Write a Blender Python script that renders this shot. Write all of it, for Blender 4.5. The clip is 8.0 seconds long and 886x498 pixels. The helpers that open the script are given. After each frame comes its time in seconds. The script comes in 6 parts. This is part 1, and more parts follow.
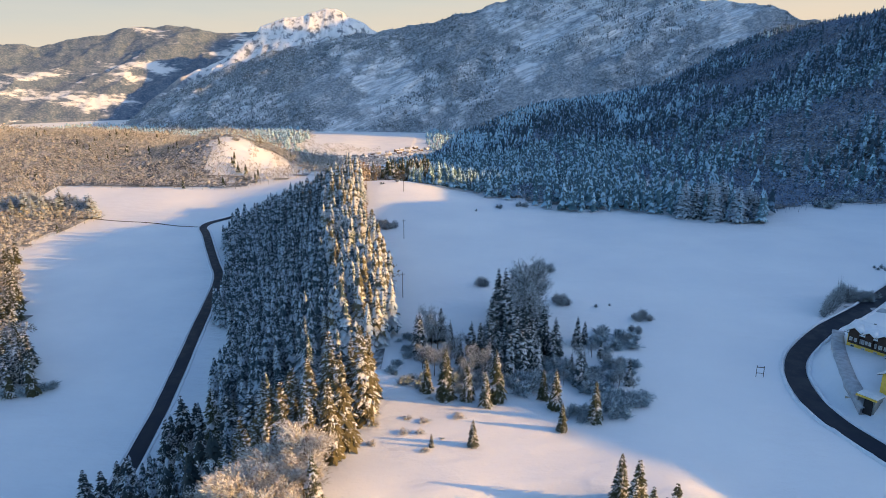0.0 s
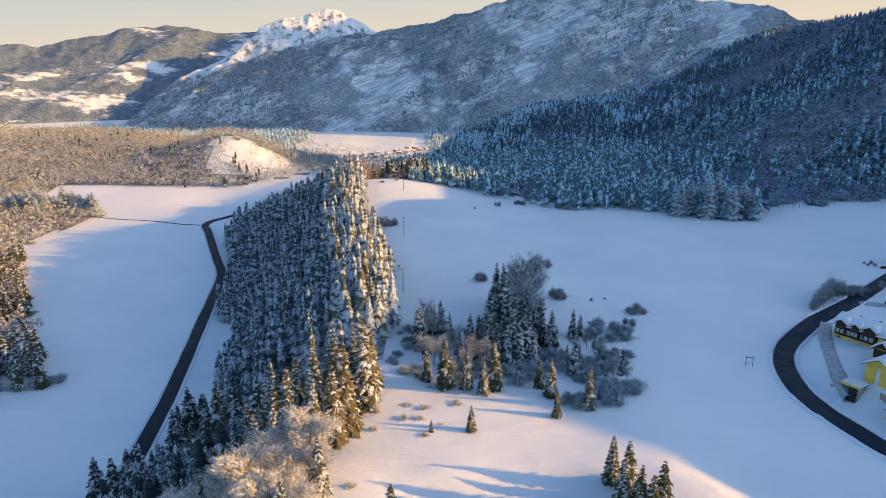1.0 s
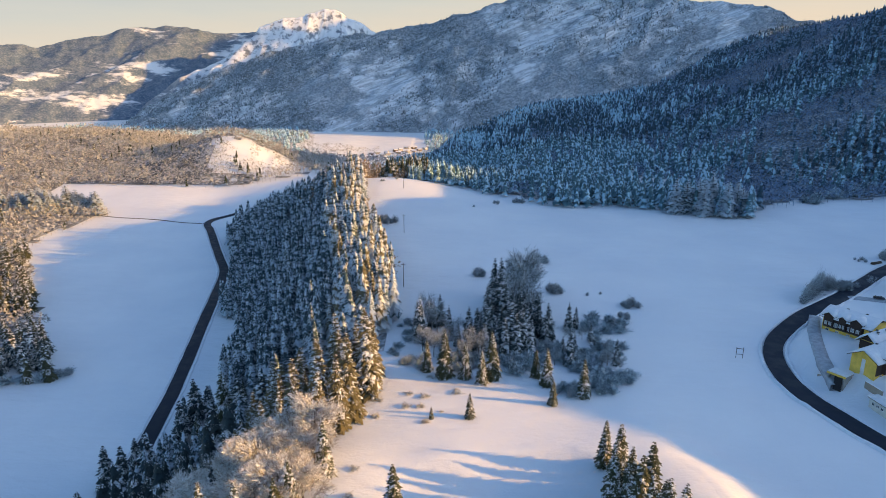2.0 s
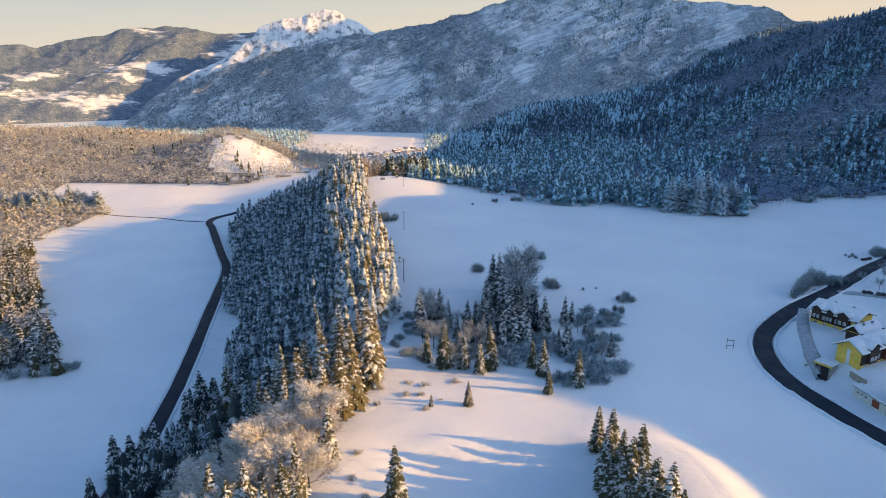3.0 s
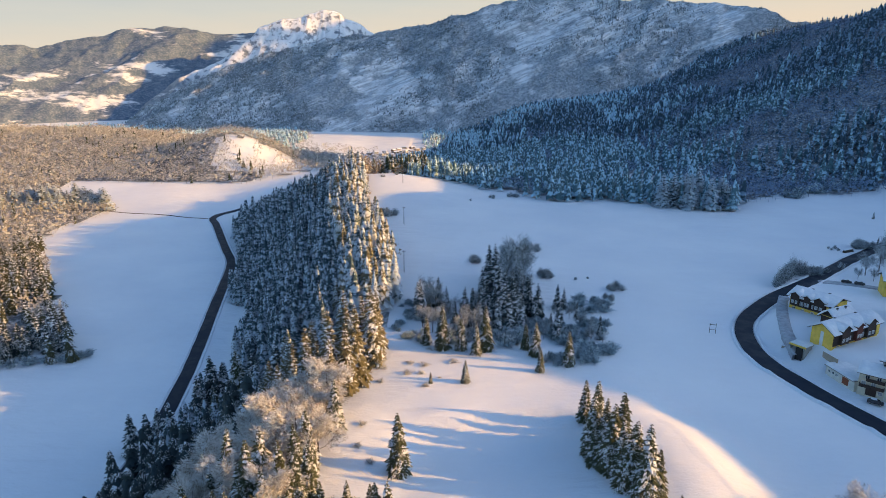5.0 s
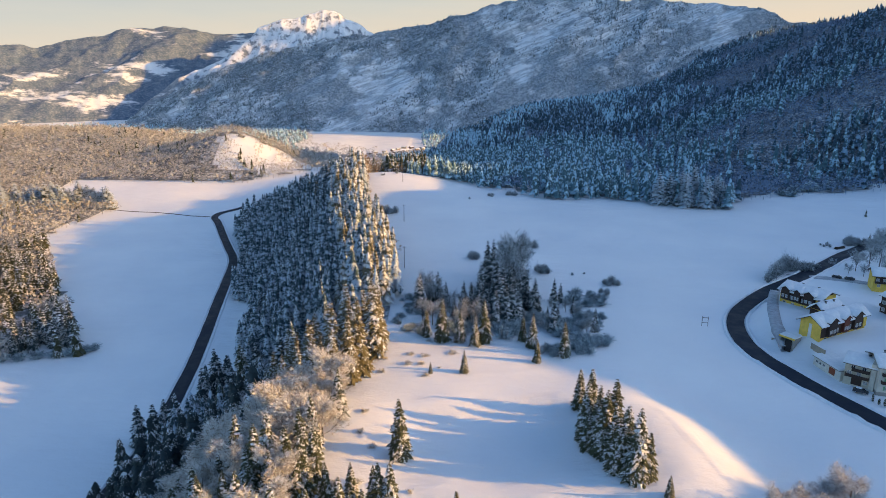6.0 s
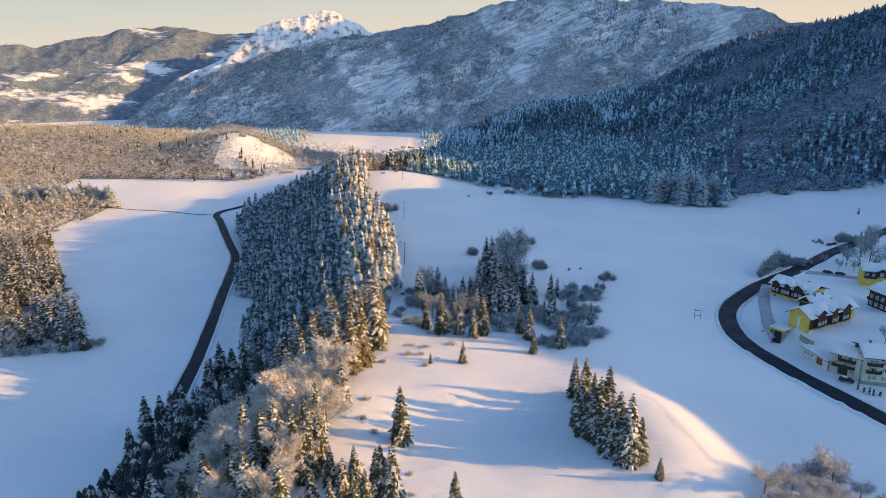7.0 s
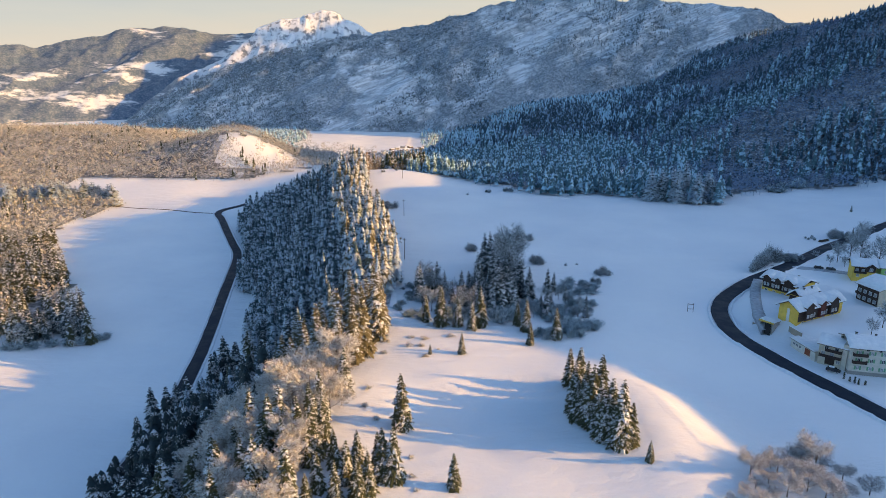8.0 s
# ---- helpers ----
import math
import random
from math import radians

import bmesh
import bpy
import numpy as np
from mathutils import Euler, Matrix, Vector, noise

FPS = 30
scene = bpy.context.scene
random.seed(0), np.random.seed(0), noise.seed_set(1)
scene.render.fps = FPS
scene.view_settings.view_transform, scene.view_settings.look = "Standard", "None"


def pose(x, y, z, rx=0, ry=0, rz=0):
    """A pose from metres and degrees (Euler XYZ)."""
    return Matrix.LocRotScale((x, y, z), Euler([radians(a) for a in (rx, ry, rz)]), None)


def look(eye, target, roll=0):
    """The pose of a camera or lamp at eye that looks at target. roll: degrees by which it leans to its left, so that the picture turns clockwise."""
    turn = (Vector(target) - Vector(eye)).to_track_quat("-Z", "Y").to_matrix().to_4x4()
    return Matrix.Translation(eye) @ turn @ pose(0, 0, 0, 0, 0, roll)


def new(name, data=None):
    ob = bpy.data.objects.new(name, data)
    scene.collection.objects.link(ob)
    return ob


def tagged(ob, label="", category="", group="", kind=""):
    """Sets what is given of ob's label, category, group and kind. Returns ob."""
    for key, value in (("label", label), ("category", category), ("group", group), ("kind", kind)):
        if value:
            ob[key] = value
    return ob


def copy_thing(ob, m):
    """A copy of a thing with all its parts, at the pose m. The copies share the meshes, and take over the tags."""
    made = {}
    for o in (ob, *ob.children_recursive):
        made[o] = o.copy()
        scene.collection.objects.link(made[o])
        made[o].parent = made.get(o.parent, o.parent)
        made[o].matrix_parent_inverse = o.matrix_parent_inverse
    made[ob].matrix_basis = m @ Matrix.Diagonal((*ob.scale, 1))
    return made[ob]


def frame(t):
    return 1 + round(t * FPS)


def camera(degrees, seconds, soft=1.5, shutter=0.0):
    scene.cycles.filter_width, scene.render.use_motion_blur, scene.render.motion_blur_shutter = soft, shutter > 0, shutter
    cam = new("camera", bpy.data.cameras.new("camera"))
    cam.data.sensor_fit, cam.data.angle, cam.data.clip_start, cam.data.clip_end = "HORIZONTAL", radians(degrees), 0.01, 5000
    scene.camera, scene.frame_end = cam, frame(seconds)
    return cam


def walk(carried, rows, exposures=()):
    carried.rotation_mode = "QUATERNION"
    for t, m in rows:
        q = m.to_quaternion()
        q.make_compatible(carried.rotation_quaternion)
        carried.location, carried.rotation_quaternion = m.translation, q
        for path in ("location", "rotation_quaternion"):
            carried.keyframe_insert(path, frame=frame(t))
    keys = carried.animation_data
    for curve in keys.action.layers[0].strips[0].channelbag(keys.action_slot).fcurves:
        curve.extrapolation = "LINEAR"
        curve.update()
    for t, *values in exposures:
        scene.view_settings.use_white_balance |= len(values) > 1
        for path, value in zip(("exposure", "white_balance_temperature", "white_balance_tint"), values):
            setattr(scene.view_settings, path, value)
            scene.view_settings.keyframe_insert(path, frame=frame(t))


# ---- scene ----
# A level flight backwards over the snowy plateau, about 100 m above it.
cam = camera(66.3, 8.0, soft=0.9)
METRES, EYE, TILT, LEAN, TURN = 59.2, 103.0, -16.0, 0.0, 0.0
ROWS = [
    (0.0, 0.0000, 0.0000, 0.0000, -0.000, 0.000, -0.000),
    (0.5, -0.0006, -0.0610, -0.0175, -0.035, 0.007, 0.010),
    (1.0, -0.0010, -0.1186, -0.0343, -0.064, 0.014, 0.010),
    (1.5, -0.0016, -0.1760, -0.0505, -0.092, 0.028, 0.010),
    (3.0, -0.0045, -0.3507, -0.1004, -0.198, 0.064, 0.010),
    (3.5, -0.0047, -0.4114, -0.1183, -0.226, 0.071, 0.010),
    (4.0, -0.0049, -0.4687, -0.1347, -0.254, 0.071, 0.010),
    (4.5, -0.0049, -0.5261, -0.1517, -0.283, 0.085, 0.020),
    (6.0, -0.0076, -0.6970, -0.2009, -0.375, 0.106, 0.000),
    (6.5, -0.0086, -0.7541, -0.2180, -0.403, 0.106, 0.010),
    (7.0, -0.0090, -0.8109, -0.2348, -0.431, 0.106, 0.010),
    (7.5, -0.0095, -0.8684, -0.2514, -0.459, 0.113, 0.010),
    (8.0, -0.0095, -0.9248, -0.2685, -0.488, 0.113, 0.010),
]
walk(cam, [(t, pose(0, 0, EYE, TILT, LEAN, TURN) @ pose(METRES * x, METRES * y, METRES * z, 90 + pitch, roll, yaw)) for t, x, y, z, yaw, pitch, roll in ROWS],
     exposures=[(0.0, 0.74, 6170, 5), (8.0, 0.74, 6170, 5)])

# ---- world, sun and exposure ----
SUN_EL, SUN_AZ = 15.7, 99.5          # degrees above the horizon; clockwise from straight ahead
SUN_DIR = Vector((math.sin(radians(SUN_AZ)) * math.cos(radians(SUN_EL)), math.cos(radians(SUN_AZ)) * math.cos(radians(SUN_EL)), math.sin(radians(SUN_EL))))
world = bpy.data.worlds.new("winter_sky")
scene.world = world
world.use_nodes = True
wn, wl = world.node_tree.nodes, world.node_tree.links
sky = wn.new("ShaderNodeTexSky")
sky.sky_type, sky.sun_disc = "NISHITA", False
sky.sun_elevation, sky.sun_rotation = radians(SUN_EL), radians(SUN_AZ)
sky.altitude, sky.air_density, sky.dust_density, sky.ozone_density = 700, 1.0, 2.4, 3.0
wl.new(sky.outputs["Color"], wn["Background"].inputs["Color"])
wn["Background"].inputs["Strength"].default_value = 0.15
sun_data = bpy.data.lights.new("sun", "SUN")
sun_data.energy, sun_data.angle, sun_data.color = 4.3, radians(0.4), (1.0, 0.505, 0.1)
sun = new("sun", sun_data)
sun.matrix_world = look(SUN_DIR * 100, (0, 0, 0))


# ---- small tools ----
def smooth(a, b, v):
    t = np.clip((np.asarray(v, float) - a) / (b - a), 0, 1)
    return t * t * (3 - 2 * t)


def lattice(ix, iy, seed):
    h = (ix.astype(np.int64) * 374761393 + iy.astype(np.int64) * 668265263 + seed * 69069) & 0x7FFFFFFF
    h = ((h ^ (h >> 13)) * 1274126177) & 0x7FFFFFFF
    return ((h ^ (h >> 16)) & 0xFFFF) / 65535.0


def value_noise(x, y, seed=0):
    """Smooth noise in -1..1."""
    x, y = np.asarray(x, float), np.asarray(y, float)
    fx, fy = np.floor(x), np.floor(y)
    u, v = x - fx, y - fy
    u, v = u * u * (3 - 2 * u), v * v * (3 - 2 * v)
    a, b = lattice(fx, fy, seed), lattice(fx + 1, fy, seed)
    c, d = lattice(fx, fy + 1, seed), lattice(fx + 1, fy + 1, seed)
    return 2 * (a + (b - a) * u + (c - a) * v + (a - b - c + d) * u * v) - 1


def fractal(x, y, seed=0, octaves=4):
    total, size = 0.0, 1.0
    for i in range(octaves):
        total = total + size * value_noise(x * 2 ** i, y * 2 ** i, seed + i)
        size *= 0.5
    return total


def ridged(x, y, seed=0, octaves=5):
    total, size = 0.0, 0.5
    for i in range(octaves):
        n = 1 - np.abs(value_noise(x * 2 ** i + 7.3 * i, y * 2 ** i - 3.1 * i, seed + i))
        total = total + size * n * n
        size *= 0.5
    return total


def spline(points, step=4.0):
    """Points along a smooth line through the given ones."""
    p = [np.array(q, float) for q in points]
    p = [2 * p[0] - p[1]] + p + [2 * p[-1] - p[-2]]
    out = []
    for i in range(1, len(p) - 2):
        n = max(2, int(np.linalg.norm(p[i + 1] - p[i]) / step))
        for k in range(n):
            t = k / n
            out.append(0.5 * (2 * p[i] + (p[i + 1] - p[i - 1]) * t + (2 * p[i - 1] - 5 * p[i] + 4 * p[i + 1] - p[i + 2]) * t * t
                              + (3 * p[i] - p[i - 1] - 3 * p[i + 1] + p[i + 2]) * t ** 3))
    return np.array(out + [p[-2]])


def mesh_of(name, verts, faces, material, smooth_shade=False):
    me = bpy.data.meshes.new(name)
    me.from_pydata([tuple(v) for v in np.asarray(verts, float).tolist()], [], faces if isinstance(faces, list) else np.asarray(faces).tolist())
    me.materials.append(material)
    if smooth_shade:
        me.polygons.foreach_set("use_smooth", [True] * len(me.polygons))
    me.update()
    return me


def part(name, bm, material, parent=None, label="", smooth_shade=False):
    """One bmesh as one object, under a thing or a part."""
    me = bpy.data.meshes.new(name)
    bm.normal_update()
    bm.to_mesh(me)
    bm.free()
    me.materials.append(material)
    if smooth_shade:
        me.polygons.foreach_set("use_smooth", [True] * len(me.polygons))
    ob = new(name, me)
    ob.parent = parent
    return tagged(ob, label) if label else ob


# ---- materials ----
def material(name, roughness=0.8, metallic=0.0):
    m = bpy.data.materials.new(name)
    m.use_nodes = True
    b = m.node_tree.nodes["Principled BSDF"]
    b.inputs["Roughness"].default_value, b.inputs["Metallic"].default_value = roughness, metallic
    b.inputs["Specular IOR Level"].default_value = 0.3
    return m, m.node_tree.nodes, m.node_tree.links, b


def noise_node(n, l, scale, detail=3.0, coords="Object", stretch=None, rough=0.55):
    c = n.new("ShaderNodeTexCoord")
    t = n.new("ShaderNodeTexNoise")
    t.inputs["Scale"].default_value, t.inputs["Detail"].default_value, t.inputs["Roughness"].default_value = scale, detail, rough
    if stretch:
        mp = n.new("ShaderNodeMapping")
        mp.inputs["Scale"].default_value = stretch
        l.new(c.outputs[coords], mp.inputs["Vector"])
        l.new(mp.outputs["Vector"], t.inputs["Vector"])
    else:
        l.new(c.outputs[coords], t.inputs["Vector"])
    return t.outputs["Fac"]


def ramp(n, l, fac, stops):
    r = n.new("ShaderNodeValToRGB")
    e = r.color_ramp.elements
    while len(e) < len(stops):
        e.new(0.5)
    for k, (at, colour) in zip(e, stops):
        k.position, k.color = at, (*colour, 1)
    l.new(fac, r.inputs["Fac"])
    return r.outputs["Color"]


def grey(n, l, fac, a, b, lo=0.0, hi=1.0):
    r = n.new("ShaderNodeMapRange")
    r.interpolation_type = "SMOOTHSTEP"
    for key, v in zip(("From Min", "From Max", "To Min", "To Max"), (a, b, lo, hi)):
        r.inputs[key].default_value = v
    l.new(fac, r.inputs["Value"])
    return r.outputs["Result"]


def mix(n, l, fac, a, b):
    m = n.new("ShaderNodeMix")
    m.data_type = "RGBA"
    for socket, v in ((m.inputs[0], fac), (m.inputs[6], a), (m.inputs[7], b)):
        if isinstance(v, tuple):
            socket.default_value = (*v, 1)
        elif isinstance(v, float):
            socket.default_value = v
        else:
            l.new(v, socket)
    return m.outputs[2]


def arith(n, l, op, a, b):
    m = n.new("ShaderNodeMath")
    m.operation = op
    for socket, v in ((m.inputs[0], a), (m.inputs[1], b)):
        if isinstance(v, (int, float)):
            socket.default_value = v
        else:
            l.new(v, socket)
    return m.outputs[0]


def bump(n, l, bsdf, height, strength, distance):
    b = n.new("ShaderNodeBump")
    b.inputs["Strength"].default_value, b.inputs["Distance"].default_value = strength, distance
    l.new(height, b.inputs["Height"])
    l.new(b.outputs["Normal"], bsdf.inputs["Normal"])


def up_facing(n, l):
    g = n.new("ShaderNodeNewGeometry")
    s = n.new("ShaderNodeSeparateXYZ")
    l.new(g.outputs["Normal"], s.inputs[0])
    return s.outputs["Z"]


SNOW_WHITE = (0.86, 0.87, 0.89)


def snow_material():
    m, n, l, b = material("snow", 0.55)
    broad = noise_node(n, l, 0.02, 4)
    l.new(ramp(n, l, broad, [(0.3, (0.8, 0.815, 0.85)), (0.7, (0.9, 0.9, 0.91))]), b.inputs["Base Color"])
    drift = noise_node(n, l, 0.07, 6, stretch=(1.0, 2.0, 1.0))
    grain = noise_node(n, l, 1.4, 3)
    bump(n, l, b, arith(n, l, "ADD", drift, arith(n, l, "MULTIPLY", grain, 0.08)), 0.6, 1.6)
    return m


def plain_snow():
    m, n, l, b = material("piled_snow", 0.6)
    f = noise_node(n, l, 0.9, 4)
    l.new(ramp(n, l, f, [(0.3, (0.74, 0.76, 0.8)), (0.7, SNOW_WHITE)]), b.inputs["Base Color"])
    bump(n, l, b, f, 0.5, 0.4)
    return m


def needle_material(name, dark, light, bare, patch=2.4, single=0.7, snow=(0.8, 0.82, 0.85)):
    """Needles with snow lying where the boughs face up; the higher bare, the less of it."""
    m, n, l, b = material(name, 0.75)
    f = noise_node(n, l, 0.9, 3)
    oi = n.new("ShaderNodeObjectInfo")
    g = n.new("ShaderNodeNewGeometry")
    green = mix(n, l, f, dark, light)
    green = mix(n, l, arith(n, l, "MULTIPLY", g.outputs["Random Per Island"], 0.5), green, (0.05, 0.055, 0.03))
    fleck = noise_node(n, l, patch, 3)
    lying = arith(n, l, "ADD", arith(n, l, "MULTIPLY", up_facing(n, l), 0.5), arith(n, l, "MULTIPLY", arith(n, l, "SUBTRACT", fleck, 0.5), 1.7))
    lying = arith(n, l, "ADD", lying, arith(n, l, "MULTIPLY", arith(n, l, "SUBTRACT", g.outputs["Random Per Island"], 0.5), single))
    lying = arith(n, l, "ADD", lying, arith(n, l, "MULTIPLY", arith(n, l, "SUBTRACT", oi.outputs["Random"], 0.5), 0.2))
    cover = grey(n, l, lying, bare - 0.1, bare + 0.13)
    l.new(mix(n, l, cover, green, snow), b.inputs["Base Color"])
    return m


def twig_material(name, bark, frost, amount, patch=0.7, single=0.7):
    m, n, l, b = material(name, 0.85)
    f = noise_node(n, l, patch, 4)
    g = n.new("ShaderNodeNewGeometry")
    k = arith(n, l, "ADD", f, arith(n, l, "MULTIPLY", arith(n, l, "SUBTRACT", g.outputs["Random Per Island"], 0.5), single))
    cover = grey(n, l, k, 0.75 - amount, 0.95 - amount)
    l.new(mix(n, l, cover, bark, frost), b.inputs["Base Color"])
    return m


def bark_material():
    m, n, l, b = material("bark", 0.9)
    f = noise_node(n, l, 3.0, 4, stretch=(1, 1, 0.25))
    l.new(ramp(n, l, f, [(0.3, (0.05, 0.04, 0.032)), (0.7, (0.14, 0.115, 0.09))]), b.inputs["Base Color"])
    bump(n, l, b, f, 0.6, 0.05)
    return m


def asphalt_material():
    m, n, l, b = material("wet_asphalt", 0.55)
    f = noise_node(n, l, 0.25, 5)
    g = noise_node(n, l, 14.0, 2)
    b.inputs["Specular IOR Level"].default_value = 0.1
    # base tone blued to stand for the sky reflected in the road
    base = ramp(n, l, f, [(0.3, (0.014, 0.019, 0.031)), (0.75, (0.028, 0.036, 0.054))])
    l.new(mix(n, l, grey(n, l, g, 0.55, 0.8, 0.0, 0.35), base, (0.05, 0.056, 0.07)), b.inputs["Base Color"])
    l.new(grey(n, l, f, 0.3, 0.7, 0.4, 0.7), b.inputs["Roughness"])
    bump(n, l, b, g, 0.3, 0.02)
    return m


def shaded_litter_material():
    m, n, l, b = material("shade_dark_litter", 0.9)
    f = noise_node(n, l, 0.35, 5)
    g = noise_node(n, l, 0.05, 3)
    k = arith(n, l, "ADD", arith(n, l, "MULTIPLY", f, 0.75), arith(n, l, "MULTIPLY", g, 0.35))
    # litter tones kept dark to stand for the shade between trees
    l.new(ramp(n, l, k, [(0.4, (0.07, 0.078, 0.082)), (0.55, (0.2, 0.21, 0.22)), (0.68, (0.62, 0.64, 0.67))]), b.inputs["Base Color"])
    bump(n, l, b, f, 0.6, 0.5)
    return m


SNOW, PILED, SHADED_LITTER = snow_material(), plain_snow(), shaded_litter_material()
NEEDLE = needle_material("snowy_needles", (0.014, 0.028, 0.018), (0.095, 0.096, 0.04), 0.6, 3.0, 0.8)
# gold of low sunlight is put into this needle colour
NEEDLE_SUN = needle_material("sunlit_needles", (0.075, 0.068, 0.032), (0.2, 0.162, 0.078), 0.56, 2.6, 0.8)
# shaded copy of NEEDLE: blue-black tones for spruces standing in shadow
NEEDLE_SHADE = needle_material("shaded_needles", (0.011, 0.028, 0.038), (0.036, 0.06, 0.07), 0.6, 2.4, 0.8)
# snow-laden, with the shade's blue in needles and snow
NEEDLE_DEEP = needle_material("snow_laden_needles", (0.03, 0.06, 0.078), (0.07, 0.112, 0.132), 0.28, 1.1, 0.5, (0.58, 0.65, 0.72))
# the same sun gold for the bank's top row, under more snow
NEEDLE_BANK_SUN = needle_material("sunlit_snowy_needles", (0.075, 0.074, 0.05), (0.19, 0.165, 0.1), 0.42, 1.1, 0.6, (0.66, 0.68, 0.7))
# needles and snow both tinted with the blue of the hillside's shade
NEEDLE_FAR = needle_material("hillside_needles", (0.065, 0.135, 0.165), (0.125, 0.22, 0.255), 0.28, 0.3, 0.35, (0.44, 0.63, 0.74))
# darker copy for the hillside's right, where the light falls off
NEEDLE_FAR_DARK = needle_material("hillside_needles_dark", (0.032, 0.068, 0.1), (0.06, 0.108, 0.148), 0.38, 0.3, 0.4, (0.27, 0.39, 0.51))
NEEDLE_VALE = needle_material("valley_needles", (0.03, 0.04, 0.022), (0.1, 0.095, 0.045), 0.72, 0.9, 0.7)
TWIG = twig_material("frosted_twigs", (0.34, 0.295, 0.23), (0.78, 0.76, 0.73), 0.48)
TWIG_DARK = twig_material("bare_twigs", (0.13, 0.145, 0.155), (0.58, 0.63, 0.66), 0.36)
TWIG_RIME = twig_material("thick_rime_twigs", (0.2, 0.19, 0.18), (0.74, 0.75, 0.77), 0.42)
# bark and frost carry the shaded hill's blue
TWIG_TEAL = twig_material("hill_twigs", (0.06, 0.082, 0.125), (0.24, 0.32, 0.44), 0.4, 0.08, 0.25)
TWIG_HAZE = twig_material("rimed_bush_twigs", (0.15, 0.2, 0.225), (0.52, 0.61, 0.66), 0.42)
TWIG_PALE = twig_material("rimed_twigs", (0.24, 0.23, 0.22), (0.78, 0.78, 0.78), 0.5)
TWIG_EDGE = twig_material("edge_twigs", (0.3, 0.21, 0.12), (0.72, 0.68, 0.6), 0.22, 0.3, 0.5)
TWIG_HILL = twig_material("hillside_twigs", (0.2, 0.186, 0.16), (0.5, 0.485, 0.455), 0.42, 0.15, 0.14)
# frosted needles, paled towards grey-blue for the distance haze
NEEDLE_MOUNT = needle_material("hazed_mountain_needles", (0.13, 0.16, 0.18), (0.24, 0.28, 0.31), 0.38, 0.05, 0.4, (0.55, 0.6, 0.64))
BARK, ASPHALT = bark_material(), asphalt_material()

# ---- the lie of the land ----
EDGE_Y = [-300, 60, 90, 145, 190, 250, 290, 337, 432, 547, 700]
EDGE_X = [-60, -34, -30, -25, -17, -19, -23, -35, -52, -63, -90]
ROAD_Y = [-300, 140, 194, 240, 273, 343, 383, 431, 499, 562, 800]
ROAD_X = [-125, -113, -111, -116, -120, -133, -140, -150, -178, -205, -290]
ROAD_LEFT = spline([(-122, -120), (-115, 60), (-113, 140), (-111.5, 194), (-116, 240), (-121, 275), (-133, 343), (-140, 383), (-150, 431), (-163, 463), (-178, 499), (-197, 545), (-205, 562), (-207, 577), (-202, 590), (-190, 602)])
ROAD_RIGHT = spline([(330, 388), (269, 338), (227, 305), (193.5, 277), (166, 252), (141, 232.5), (123, 214.5), (113.5, 199), (108.5, 180), (109.5, 164), (114.5, 146.5), (121, 131), (127, 116.5), (137, 90), (150, 50), (160, -40)])


